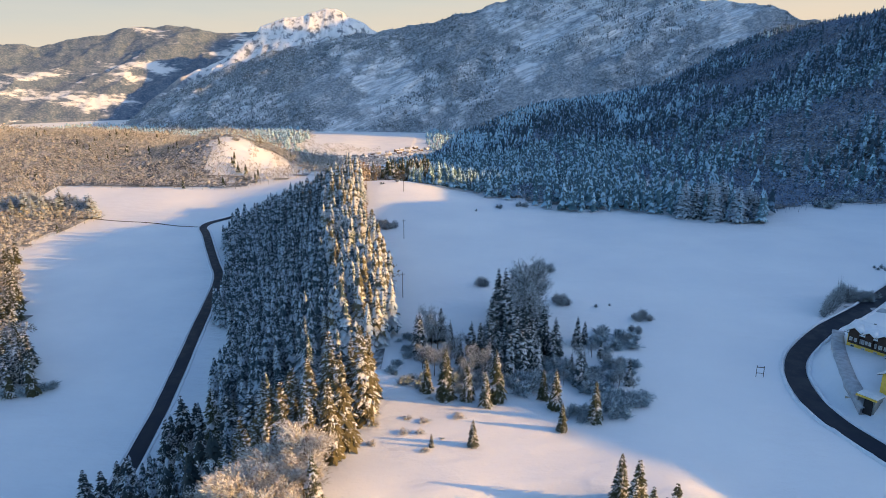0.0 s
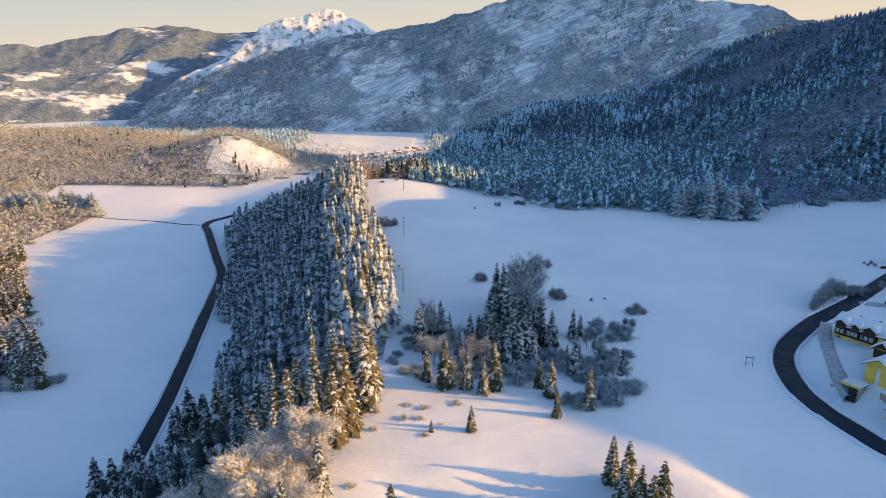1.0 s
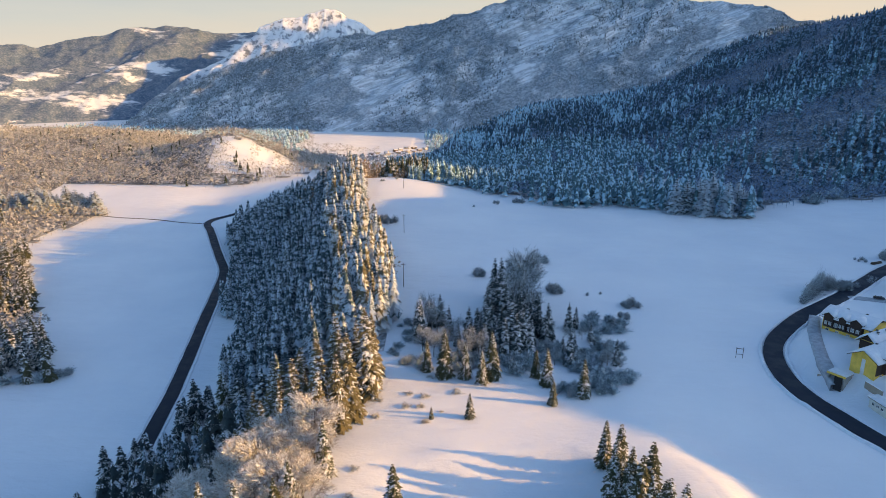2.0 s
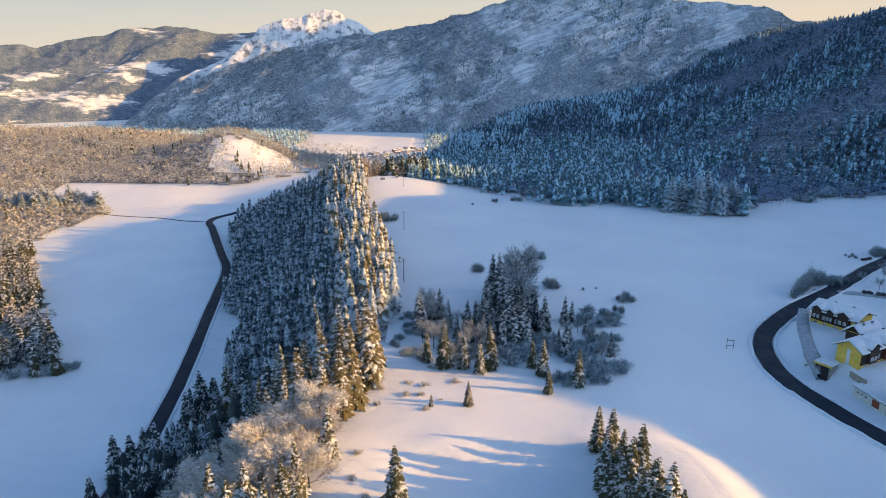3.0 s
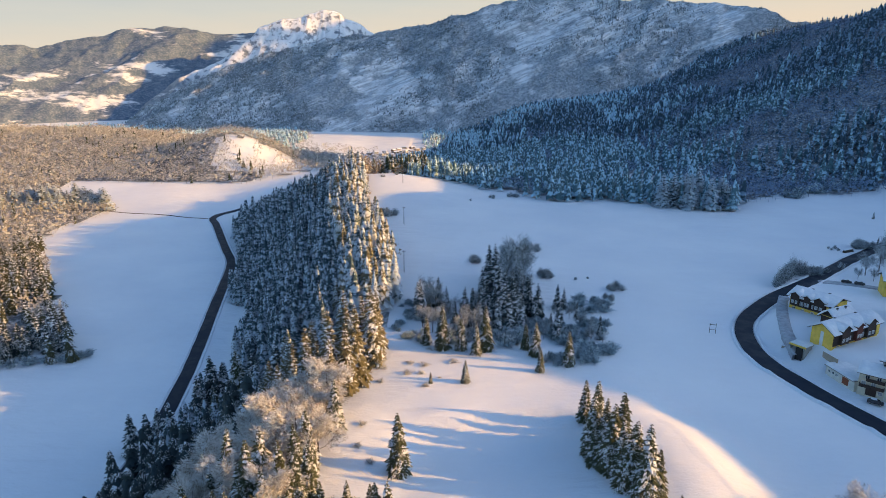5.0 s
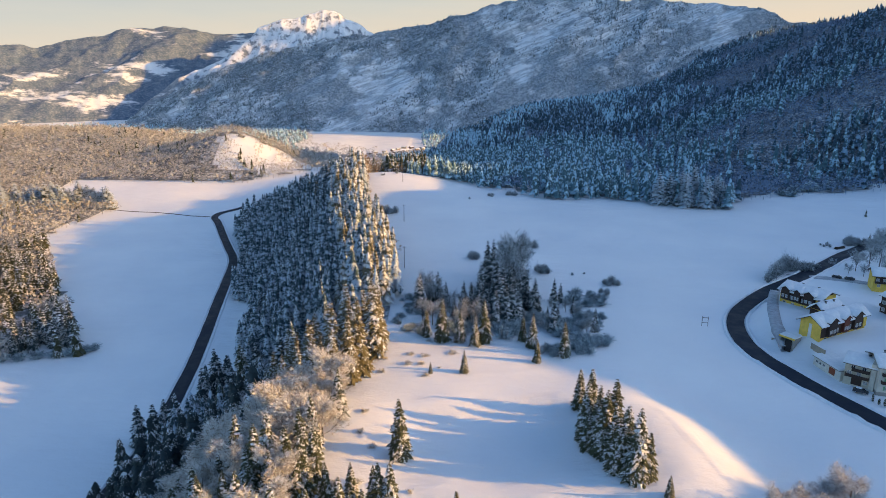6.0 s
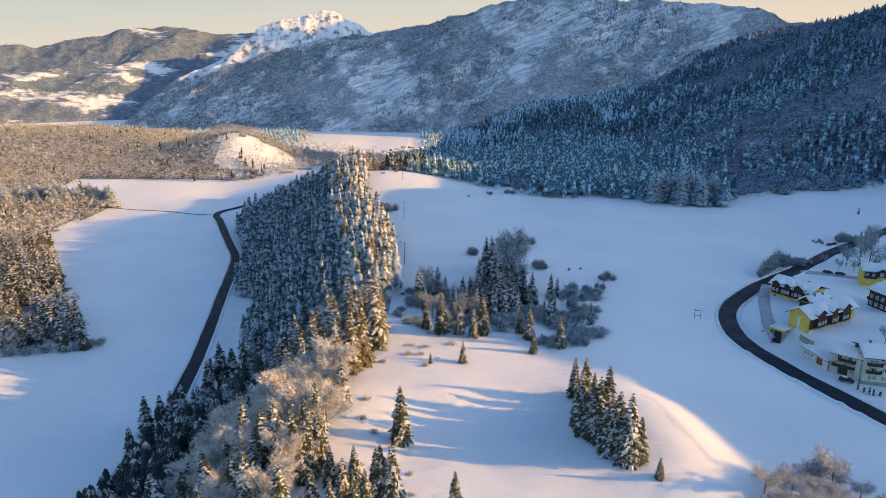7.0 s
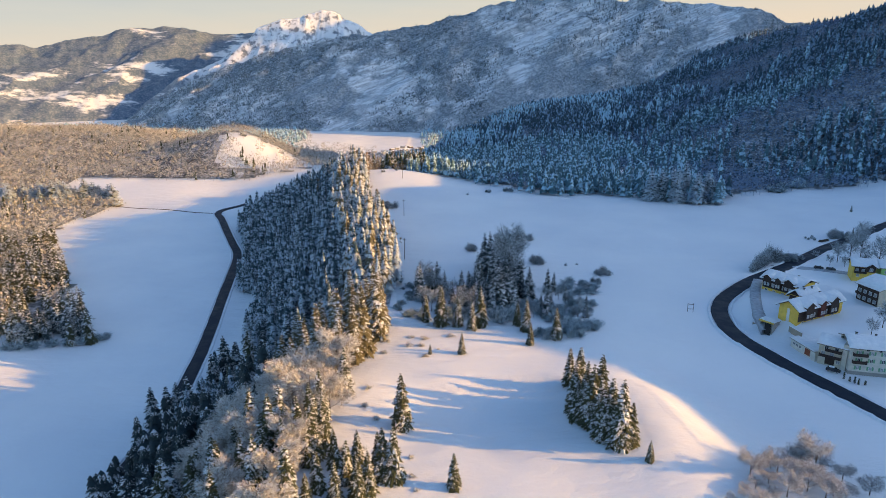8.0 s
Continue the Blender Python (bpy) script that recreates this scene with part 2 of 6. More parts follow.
def land(x, y):
    """Height of the ground."""
    x, y = np.asarray(x, float), np.asarray(y, float)
    if x.ndim == 0:
        return land(x[None], y[None])[0]
    edge, road = np.interp(y, EDGE_Y, EDGE_X), np.interp(y, ROAD_Y, ROAD_X)
    fall = smooth(480, 1900, y)
    deep = 215 - 165 * smooth(-100, 250, x)
    top = 5 + 9 * np.exp(-((x + 45) / 45) ** 2 - ((y - 495) / 70) ** 2) - deep * fall
    top = top + 0.9 * value_noise(x / 55, y / 55, 3) * smooth(20, 120, y) + 0.35 * value_noise(x / 17, y / 17, 5)
    top = top - 4 * smooth(440, 520, y) * smooth(0, 60, x) * (1 - smooth(230, 300, x))
    top = top - 9 * smooth(492, 575, y) * (1 - smooth(30, 130, x))
    # a low terrace and the crown of the sunny slope
    basin = smooth(134, 130, y + 4 * value_noise(x / 14, 0, 9)) * smooth(92, 112, y + 3 * value_noise(x / 11, 4, 10))
    top = top - 2.4 * basin * smooth(-20, 0, x) * smooth(47, 33, x + 3 * value_noise(y / 9, 0, 12)) + 2.6 * np.exp(-((x - 58) / 13) ** 2 - ((y - 108) / 30) ** 2)
    # the hamlet's terrace, kept clear of the road
    terrace = smooth(1.2, 0.97, np.hypot((x - 145) / 26, (y - 190) / 30))
    near = terrace > 0
    if near.any():
        px, py = np.broadcast_to(x, terrace.shape)[near], np.broadcast_to(y, terrace.shape)[near]
        gap = np.min(np.hypot(px[:, None] - ROAD_RIGHT[None, :, 0], py[:, None] - ROAD_RIGHT[None, :, 1]), axis=1)
        terrace[near] = terrace[near] * smooth(5.0, 10.5, gap)
    top = top + 5.2 * terrace
    # the ground falls away behind the lip of the sunny slope
    lip = np.interp(y, [70, 82, 90, 97, 108, 120, 128, 133, 139], [86, 77, 71.7, 68, 66, 64.4, 61.5, 58, 54])
    top = top - 2.2 * smooth(0.5, 15, x - lip) * (1 - smooth(22, 50, x - lip)) * smooth(60, 78, y) * (1 - smooth(137, 150, y))
    start = 345 - 110 * smooth(430, 620, y)
    climb = np.log1p(np.exp(np.clip((x - start) / 12, -30, 30))) * 12 * 0.36
    climb = climb + 0.16 * np.clip(x - 420, 0, 400) * smooth(600, 900, y)
    # unseen hill crest out of view, its heights set to cast the plateau's shade
    crest = np.interp(y, [-200, 8, 30, 84, 100, 120], [50, 52, 55, 78, 88, 90]) - 12 * smooth(318, 345, y) - 14 * smooth(405, 440, y) * (1 - smooth(600, 700, y))
    climb = climb + crest * np.exp(-((x - np.maximum(650, 0.8 * (y + 90))) / 120) ** 2) * (1 - smooth(1650, 1850, y)) * smooth(-700, -200, y)
    climb = climb + 44 * smooth(-40, 40, x) * (1 - smooth(150, 420, x)) * smooth(650, 1150, y) * (1 - smooth(1350, 1800, y))
    top = top + climb - 230 * smooth(1350, 1850, y) * smooth(-120, 60, x)
    top = np.maximum(top, -48 - 175 * smooth(850, 2000, y))
    floor = -40 - 175 * smooth(850, 2000, y) + 1.2 * value_noise(x / 60, y / 60, 11)
    left_edge = np.interp(y, [200, 270, 305, 390, 480, 530, 610, 700], [-190, -190, -205, -262, -318, -335, -330, -420])
    floor = floor + np.clip(left_edge - x, 0, 260) * 0.07 + 18 * smooth(560, 900, y) * smooth(-230, -420, x)
    floor = floor + 52 * np.exp(-((x + 245) / 85) ** 2 - ((y - 815) / 75) ** 2) + 14 * np.exp(-((x + 480) / 170) ** 2 - ((y - 980) / 160) ** 2)
    bank = smooth(0, 1, (x - road - 9) / np.maximum(edge - road - 9, 10))
    z = floor + (top - floor) * bank
    far = smooth(2300, 3200, np.hypot(x, y))
    return z * (1 - far) - 225 * far


def land_at(x, y):
    return float(land(x, y))


def ground_sheet():
    def axis(lo, a, b, hi, near, growth=1.12):
        mid = np.arange(a, b + 0.1, near)
        out, back, s, p = [], [], near, mid[-1]
        while p < hi:
            s *= growth
            p += s
            out.append(p)
        s, p = near, mid[0]
        while p > lo:
            s *= growth
            p -= s
            back.append(p)
        return np.array(back[::-1] + list(mid) + out)
    xs, ys = axis(-4800, -230, 220, 4800, 3.6, 1.04), axis(-4500, 70, 490, 4800, 3.6, 1.04)
    gx, gy = np.meshgrid(xs, ys)
    v = np.stack([gx, gy, land(gx, gy)], -1).reshape(-1, 3)
    nx, ny = len(xs), len(ys)
    i = (np.arange(ny - 1)[:, None] * nx + np.arange(nx - 1)[None]).reshape(-1)
    faces = np.stack([i, i + 1, i + nx + 1, i + nx], -1)
    ob = new("ground", mesh_of("ground", v, faces, SNOW, True))
    return tagged(ob, "deep undisturbed snow over meadows and slopes", "snowy ground", kind="structure")


ground_sheet()


def ribbon(line, width, lift, mat, name, label, category, depth=0.8, ragged=0.0, seed=1, even=False):
    """A strip of even width that follows the ground, with closed sides."""
    d = np.gradient(line, axis=0)
    d /= np.linalg.norm(d, axis=1)[:, None]
    side = np.stack([-d[:, 1], d[:, 0]], -1)
    k = np.arange(len(line))
    verts = []
    bed = np.max([land(*(line + side * (q * width)).T) for q in (-0.6, -0.35, 0, 0.35, 0.6)], axis=0)
    for s in (-1, -0.4, 0.4, 1):
        off = s * width / 2 * (1 + (ragged * value_noise(k / 2.3, 0 * k + s * 9, seed) if abs(s) == 1 else 0))
        p = line + side * np.asarray(off).reshape(-1, 1)
        verts.append(np.column_stack([p, bed + lift + (0.06 if abs(s) < 1 else 0)]))
    for s in (1, -1):
        p = line + side * (s * width / 2 * 1.02)
        verts.append(np.column_stack([p, bed + lift - depth - 1.2]))
    n = len(line)
    faces = []
    for a in range(6):
        b = (a + 1) % 6
        for i in range(n - 1):
            faces.append((a * n + i, a * n + i + 1, b * n + i + 1, b * n + i))
    ob = new(name, mesh_of(name, np.concatenate(verts), [f[::-1] for f in faces], mat, even))
    return tagged(ob, label, category, kind="structure")


ribbon(ROAD_LEFT, 6.0, 0.35, ASPHALT, "road", "cleared dark asphalt road across the valley meadow", "road", ragged=0.05)
ribbon(ROAD_RIGHT, 6.4, 0.35, ASPHALT, "road", "cleared dark asphalt road bending round the hamlet", "road", ragged=0.05, seed=4)

# ---- far mountains ----
def height_sheet(name, label, mat, X, Y, Z):
    """A grid of ground points as one smooth sheet."""
    nr, na = X.shape
    i = (np.arange(nr - 1)[:, None] * na + np.arange(na - 1)[None]).reshape(-1)
    faces = np.stack([i, i + 1, i + na + 1, i + na], -1)
    ob = new(name, mesh_of(name, np.stack([X, Y, Z], -1).reshape(-1, 3), faces, mat, True))
    return tagged(ob, label, "mountain", kind="structure")


def mountain(label, mat, azimuths, tops, foot, near, ridge, back, rough, seed, spurs, steps=(420, 104), sharp=1.0, swing=0.0, skew=0.0, fine=0.1, tilt=0.0):
    """A mountain seen from afar: its crest's height over a range of azimuths (degrees clockwise from ahead), falling to its foot.
    tilt: how much gentler the spurs rise on one flank than on the other."""
    na, nr = steps
    az = np.linspace(azimuths[0], azimuths[-1], na)
    crest = 103 + np.tan(np.radians(np.interp(az, azimuths, tops))) * (ridge + swing * az)
    u = np.linspace(0, 1, nr)
    split = 0.72
    prof = np.where(u < split, np.power(u / split, sharp), 1 - ((u - split) / (1 - split)) ** 2)
    dist = np.where(u < split, near + (ridge - near) * u / split, ridge + (back - ridge) * (u - split) / (1 - split))
    A, D = np.meshgrid(np.radians(az), dist)
    D = D + swing * az[None]
    P = np.repeat(prof[:, None], na, 1)
    X, Y = D * np.sin(A), D * np.cos(A)
    warp = 0.35 * fractal(X / (spurs * 0.9), Y / (spurs * 0.9), seed + 50, 3)
    across = (X - skew * D) / spurs + warp
    relief = ridged(across, Y / (spurs * (1 + 1.2 * skew)) + warp, seed) - 0.55
    wave = across - np.floor(across)
    relief = relief + tilt * (np.where(wave < 0.68, wave / 0.68, (1 - wave) / 0.32) - 0.5)
    Z = foot + (crest[None] - foot) * P + rough * relief * np.sin(np.pi * np.clip(u / split, 0, 1))[:, None] ** 0.7
    Z = Z + rough * fine * fractal(X / (spurs * 0.2), Y / (spurs * 0.2), seed + 20, 5)
    Z[0] -= 60
    height_sheet("mountain", label, mat, X, Y, Z)
    return X, Y, Z


def massif_material(name, woods, rock, snow_from, bias, scale):
    """A far mountain in winter: frosted, haze-blued woods below, open snow and rock above, meadows between."""
    m, n, l, b = material(name, 0.85)
    big = noise_node(n, l, scale, 7, rough=0.66)
    fine = noise_node(n, l, scale * 10, 5, rough=0.65)
    mead = noise_node(n, l, scale * 1.5, 7, rough=0.7, stretch=(0.6, 1.0, 2.6))
    speck = noise_node(n, l, scale * 45, 3)
    c = n.new("ShaderNodeTexCoord")
    sx = n.new("ShaderNodeSeparateXYZ")
    l.new(c.outputs["Object"], sx.inputs[0])
    high = grey(n, l, arith(n, l, "ADD", sx.outputs["Z"], arith(n, l, "MULTIPLY", arith(n, l, "SUBTRACT", big, 0.5), 520.0)), snow_from, snow_from + 150)
    high = arith(n, l, "MULTIPLY", high, grey(n, l, arith(n, l, "ADD", fine, arith(n, l, "MULTIPLY", up_facing(n, l), 0.25)), 0.5, 0.66))
    open_land = grey(n, l, mead, 0.56 - bias, 0.63 - bias, 0.0, 0.85)
    cover = arith(n, l, "MAXIMUM", high, open_land)
    dark = mix(n, l, grey(n, l, fine, 0.35, 0.65), woods, rock)
    dark = mix(n, l, grey(n, l, speck, 0.4, 0.75, 0.0, 0.35), dark, (0.45, 0.47, 0.5))
    l.new(mix(n, l, cover, dark, (0.82, 0.83, 0.86)), b.inputs["Base Color"])
    bump(n, l, b, arith(n, l, "ADD", fine, arith(n, l, "MULTIPLY", speck, 0.4)), 0.35, 5.0)
    return m


def wooded_mountain_material():
    """Frosted woods, greyed blue for haze, with open slopes between, where terraces and gullies leave fine slanting
    lines of snow.
    """
    m, n, l, b = material("hazed_wooded_mountain", 0.85)
    big = noise_node(n, l, 0.0021, 5, rough=0.6)
    speck = noise_node(n, l, 0.09, 3, rough=0.7)
    patch = noise_node(n, l, 0.01, 5, rough=0.62)
    c = n.new("ShaderNodeTexCoord")
    mp = n.new("ShaderNodeMapping")
    mp.vector_type = "TEXTURE"
    mp.inputs["Rotation"].default_value = (0, radians(-21), 0)
    mp.inputs["Scale"].default_value = (3.2, 1.6, 0.3)
    l.new(c.outputs["Object"], mp.inputs["Vector"])
    t = n.new("ShaderNodeTexNoise")
    t.inputs["Scale"].default_value, t.inputs["Detail"].default_value, t.inputs["Roughness"].default_value, t.inputs["Distortion"].default_value = 0.03, 6, 0.66, 0.9
    l.new(mp.outputs["Vector"], t.inputs["Vector"])
    lines = t.outputs["Fac"]
    bare = grey(n, l, arith(n, l, "ADD", big, arith(n, l, "MULTIPLY", arith(n, l, "SUBTRACT", patch, 0.5), 0.5)), 0.47, 0.56)
    # frosted woods, their grey-blue also carrying the haze
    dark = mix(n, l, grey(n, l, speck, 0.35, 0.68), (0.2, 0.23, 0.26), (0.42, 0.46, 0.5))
    thin = grey(n, l, arith(n, l, "ADD", arith(n, l, "MULTIPLY", lines, 0.5), arith(n, l, "MULTIPLY", patch, 0.5)), 0.5, 0.62, 0.0, 0.6)
    wide_open = arith(n, l, "MULTIPLY", bare, grey(n, l, lines, 0.42, 0.58, 0.3, 0.95))
    cover = arith(n, l, "MAXIMUM", thin, wide_open)
    l.new(mix(n, l, cover, dark, (0.8, 0.82, 0.85)), b.inputs["Base Color"])
    bump(n, l, b, arith(n, l, "ADD", lines, arith(n, l, "MULTIPLY", speck, 0.3)), 0.5, 6.0)
    return m


# blue of the distance haze is mixed into these woods and rock
M_BACK = massif_material("hazed_far_range", (0.075, 0.12, 0.19), (0.15, 0.19, 0.25), 300, 0.02, 0.0022)
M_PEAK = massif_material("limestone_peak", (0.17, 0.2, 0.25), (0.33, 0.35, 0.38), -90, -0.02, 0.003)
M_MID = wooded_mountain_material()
mountain("far wooded range in haze-blue tones with snowy meadows and a bare crest", M_BACK,
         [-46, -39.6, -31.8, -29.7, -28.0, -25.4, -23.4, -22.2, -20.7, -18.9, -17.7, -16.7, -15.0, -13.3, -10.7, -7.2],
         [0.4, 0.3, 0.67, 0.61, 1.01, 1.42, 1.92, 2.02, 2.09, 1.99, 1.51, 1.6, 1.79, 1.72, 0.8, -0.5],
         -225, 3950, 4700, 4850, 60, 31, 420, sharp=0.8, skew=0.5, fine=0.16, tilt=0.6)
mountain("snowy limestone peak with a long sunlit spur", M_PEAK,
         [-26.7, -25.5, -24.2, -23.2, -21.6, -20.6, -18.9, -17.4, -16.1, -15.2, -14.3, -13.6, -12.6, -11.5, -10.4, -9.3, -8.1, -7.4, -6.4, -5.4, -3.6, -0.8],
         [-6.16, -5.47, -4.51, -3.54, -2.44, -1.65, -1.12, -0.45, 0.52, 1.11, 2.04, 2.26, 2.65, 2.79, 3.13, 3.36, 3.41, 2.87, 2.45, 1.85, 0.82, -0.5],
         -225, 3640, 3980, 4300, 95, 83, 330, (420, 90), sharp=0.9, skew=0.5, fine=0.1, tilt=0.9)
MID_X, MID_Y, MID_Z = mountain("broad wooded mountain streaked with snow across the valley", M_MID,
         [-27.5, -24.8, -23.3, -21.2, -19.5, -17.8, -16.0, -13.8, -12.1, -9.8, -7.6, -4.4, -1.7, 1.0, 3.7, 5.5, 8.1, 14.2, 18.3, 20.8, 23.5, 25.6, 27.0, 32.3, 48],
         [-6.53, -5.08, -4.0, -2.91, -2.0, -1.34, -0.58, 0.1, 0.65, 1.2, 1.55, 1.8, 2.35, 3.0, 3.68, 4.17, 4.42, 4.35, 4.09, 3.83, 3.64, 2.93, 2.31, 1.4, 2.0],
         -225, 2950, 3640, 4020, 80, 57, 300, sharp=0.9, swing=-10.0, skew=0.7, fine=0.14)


def unseen_ridge():
    """Unseen ridges added on the sun's side to shade the far mountains, notched to let light patches through."""
    gx, gy = np.meshgrid(np.arange(2500, 4750, 50.0), np.arange(1900, 4200, 16.0))
    rough = 22 * fractal(gx / 160, gy / 160, 91, 4)
    first = 1140 + rough - 190 * smooth(3150, 3330, gy)
    for at, depth, wide in ((3105, 250, 44), (3004, 330, 22), (2940, 420, 20)):
        first = first - depth * np.exp(-((gy - at) / wide) ** 2)
    first = (first + 225) * np.exp(-((gx - 3050) / 300) ** 2) * smooth(2180, 2330, gy) * (1 - smooth(3430, 3600, gy))
    second = (np.interp(gy, [2860, 2950, 3040, 3110, 3270, 3380], [900, 1640, 1640, 1480, 1480, 1680]) - 420 * np.exp(-((gy - 2965) / 24) ** 2) + rough + 225) * np.exp(-((gx - 3900) / 330) ** 2) * smooth(2500, 2900, gy) * (1 - smooth(3800, 4150, gy))
    height_sheet("mountain", "unseen ridge added sunward of the valley to shade the mountains", M_PEAK, gx, gy, np.maximum(first, second) - 232)


unseen_ridge()


# ---- trees ----
rng = np.random.default_rng(7)


def cone_trunk(height, radius, sides=7, lean=0.0, rings=5):
    v, f = [], []
    for i in range(rings + 1):
        t = i / rings
        r = radius * (1 - t) ** 0.8 + 0.02
        for k in range(sides):
            a = 2 * math.pi * k / sides
            v.append((r * math.cos(a) + lean * t * t, r * math.sin(a), height * t - 0.6 * (i == 0)))
    for i in range(rings):
        for k in range(sides):
            f.append((i * sides + k, i * sides + (k + 1) % sides, (i + 1) * sides + (k + 1) % sides, (i + 1) * sides + k))
    return v, f


BLADE_FACES = np.array([(0, 1, 3), (0, 3, 2), (0, 4, 1), (0, 2, 4), (5, 3, 1), (5, 2, 3), (5, 1, 4), (5, 4, 2)])


def blades(root, out, length, width, droop, thick):
    """Many drooping boughs at once: closed, pointed bodies of six corners. All arguments are arrays."""
    side = np.stack([-out[:, 1], out[:, 0], 0 * out[:, 0]], -1)
    up = np.array([0, 0, 1.0])
    mid = root + out * (length * 0.5)[:, None] - up * (droop * 0.3)[:, None]
    tip = root + out * length[:, None] - up * droop[:, None]
    w = (width * 0.5)[:, None]
    v = np.stack([root, mid - side * w, mid + side * w, mid + up * (thick * 0.6)[:, None], mid - up * (thick * 0.5)[:, None], tip], 1)
    n = len(root)
    f = (np.arange(n) * 6)[:, None, None] + BLADE_FACES[None]
    return v.reshape(-1, 3), f.reshape(-1, 3)


def spruce_crown(height, base, spread, whorls, per, lobes, seed, open_below=False, hang=1.0, broad=1.0):
    """Boughs of a spruce from near the ground to the top shoot."""
    r = np.random.default_rng(seed)
    roots, outs, lens, wid, dr, th = [], [], [], [], [], []
    for i in range(whorls):
        t = (i + r.uniform(-0.3, 0.3)) / whorls
        t = min(max(t, 0), 0.985)
        z = base + (height - base) * t
        reach = spread * (1 - t) ** 0.74 * (0.92 if t > 0.06 else 0.75)
        n = max(4, int(round(per * (1 - 0.45 * t))))
        turn = r.uniform(0, 6.28)
        for k in range(n):
            a = turn + 6.283 * (k + r.uniform(-0.3, 0.3)) / n
            L = (reach * r.uniform(0.68, 1.18) + 0.18) * (0.75 if r.random() < 0.1 else 1)
            o = np.array([math.cos(a), math.sin(a), r.uniform(-0.08, 0.15) + 0.25 * t])
            root = np.array([0, 0, z + r.uniform(-0.2, 0.2)])
            roots.append(root), outs.append(o), lens.append(L), wid.append(broad * (0.4 + L * r.uniform(0.36, 0.55))), dr.append(L * hang * r.uniform(0.2, 0.55) * (1 - 0.5 * t)), th.append(0.16 + 0.13 * L)
            for s in range(lobes):
                b = a + (0.55 if s % 2 else -0.55) * r.uniform(0.6, 1.2)
                o2 = np.array([math.cos(b), math.sin(b), r.uniform(-0.1, 0.1)])
                q = root + o * L * r.uniform(0.3, 0.6) - np.array([0, 0, L * 0.12])
                l2 = L * r.uniform(0.38, 0.62)
                roots.append(q), outs.append(o2), lens.append(l2), wid.append(l2 * r.uniform(0.35, 0.55)), dr.append(l2 * r.uniform(0.3, 0.7)), th.append(0.1 + 0.12 * l2)
    roots.append(np.array([0, 0, height - 1.1])), outs.append(np.array([0.02, 0, 1.0])), lens.append(1.5), wid.append(0.25), dr.append(0.0), th.append(0.2)
    v, f = blades(np.array(roots), np.array(outs), np.array(lens), np.array(wid), np.array(dr), np.array(th))
    if open_below:
        if open_below == 2:
            v, f = v.reshape(-1, 6, 3)[:, [0, 1, 2, 5]].reshape(-1, 3), ((np.arange(len(v) // 6) * 4)[:, None, None] + np.array([(0, 1, 3), (0, 3, 2)])).reshape(-1, 3)
        else:
            f = f.reshape(-1, 8, 3)[:, [0, 1, 4, 5]].reshape(-1, 3)
    return v, f


def tier_crown(height, base, spread, tiers, sides, seed):
    """A spruce as seen from far off: ragged skirts of boughs one above the other."""
    r = np.random.default_rng(seed)
    V, F = [], []
    step = (height - base) / tiers
    for i in range(tiers):
        t = i / tiers
        top = min(height, base + step * (i + 1.9)) if i < tiers - 1 else height
        reach, turn = spread * (1 - t) ** 0.85 * r.uniform(0.9, 1.1) + 0.25, r.uniform(0, 6.28)
        off = len(V)
        V.append((r.uniform(-0.1, 0.1), r.uniform(-0.1, 0.1), top))
        for k in range(sides):
            a = turn + 6.283 * (k + r.uniform(-0.25, 0.25)) / sides
            q = reach * (r.uniform(0.85, 1.15) if k % 2 else r.uniform(0.5, 0.75))
            V.append((q * math.cos(a), q * math.sin(a), base + step * i + (reach - q) * 0.9 + r.uniform(-0.3, 0.3)))
        F += [(off, off + 1 + k, off + 1 + (k + 1) % sides) for k in range(sides)]
    return np.array(V), np.array(F)


def spruce(height, base, spread, whorls, per, lobes, seed, needles, label):
    root = new("spruce_tree")
    v, f = cone_trunk(height * 0.97, 0.016 * height)
    for name, data in (("trunk", mesh_of("trunk", v, f, BARK, True)), ("crown", mesh_of("crown", *spruce_crown(height, base, spread, whorls, per, lobes, seed, True, 1.35), needles))):
        new(name, data).parent = root
    return tagged(root, label, "spruce tree", "spruces")


def slivers(roots, dirs, lengths, widths, r):
    """Thin pointed twigs."""
    n = len(roots)
    a = np.cross(dirs, r.normal(size=(n, 3)))
    a *= (widths / (np.linalg.norm(a, axis=1) + 1e-9))[:, None]
    v = np.stack([roots - a, roots + a, roots + dirs * lengths[:, None]], 1)
    return v.reshape(-1, 3), np.arange(n * 3).reshape(-1, 3)


def limb(points, r0, r1, sides=5):
    v, f = [], []
    for i, p in enumerate(points):
        t = i / (len(points) - 1)
        r = r0 + (r1 - r0) * t
        for k in range(sides):
            a = 2 * math.pi * k / sides
            v.append((p[0] + r * math.cos(a), p[1] + r * math.sin(a), p[2]))
    for i in range(len(points) - 1):
        for k in range(sides):
            f.append((i * sides + k, i * sides + (k + 1) % sides, (i + 1) * sides + (k + 1) % sides, (i + 1) * sides + k))
    return v, f


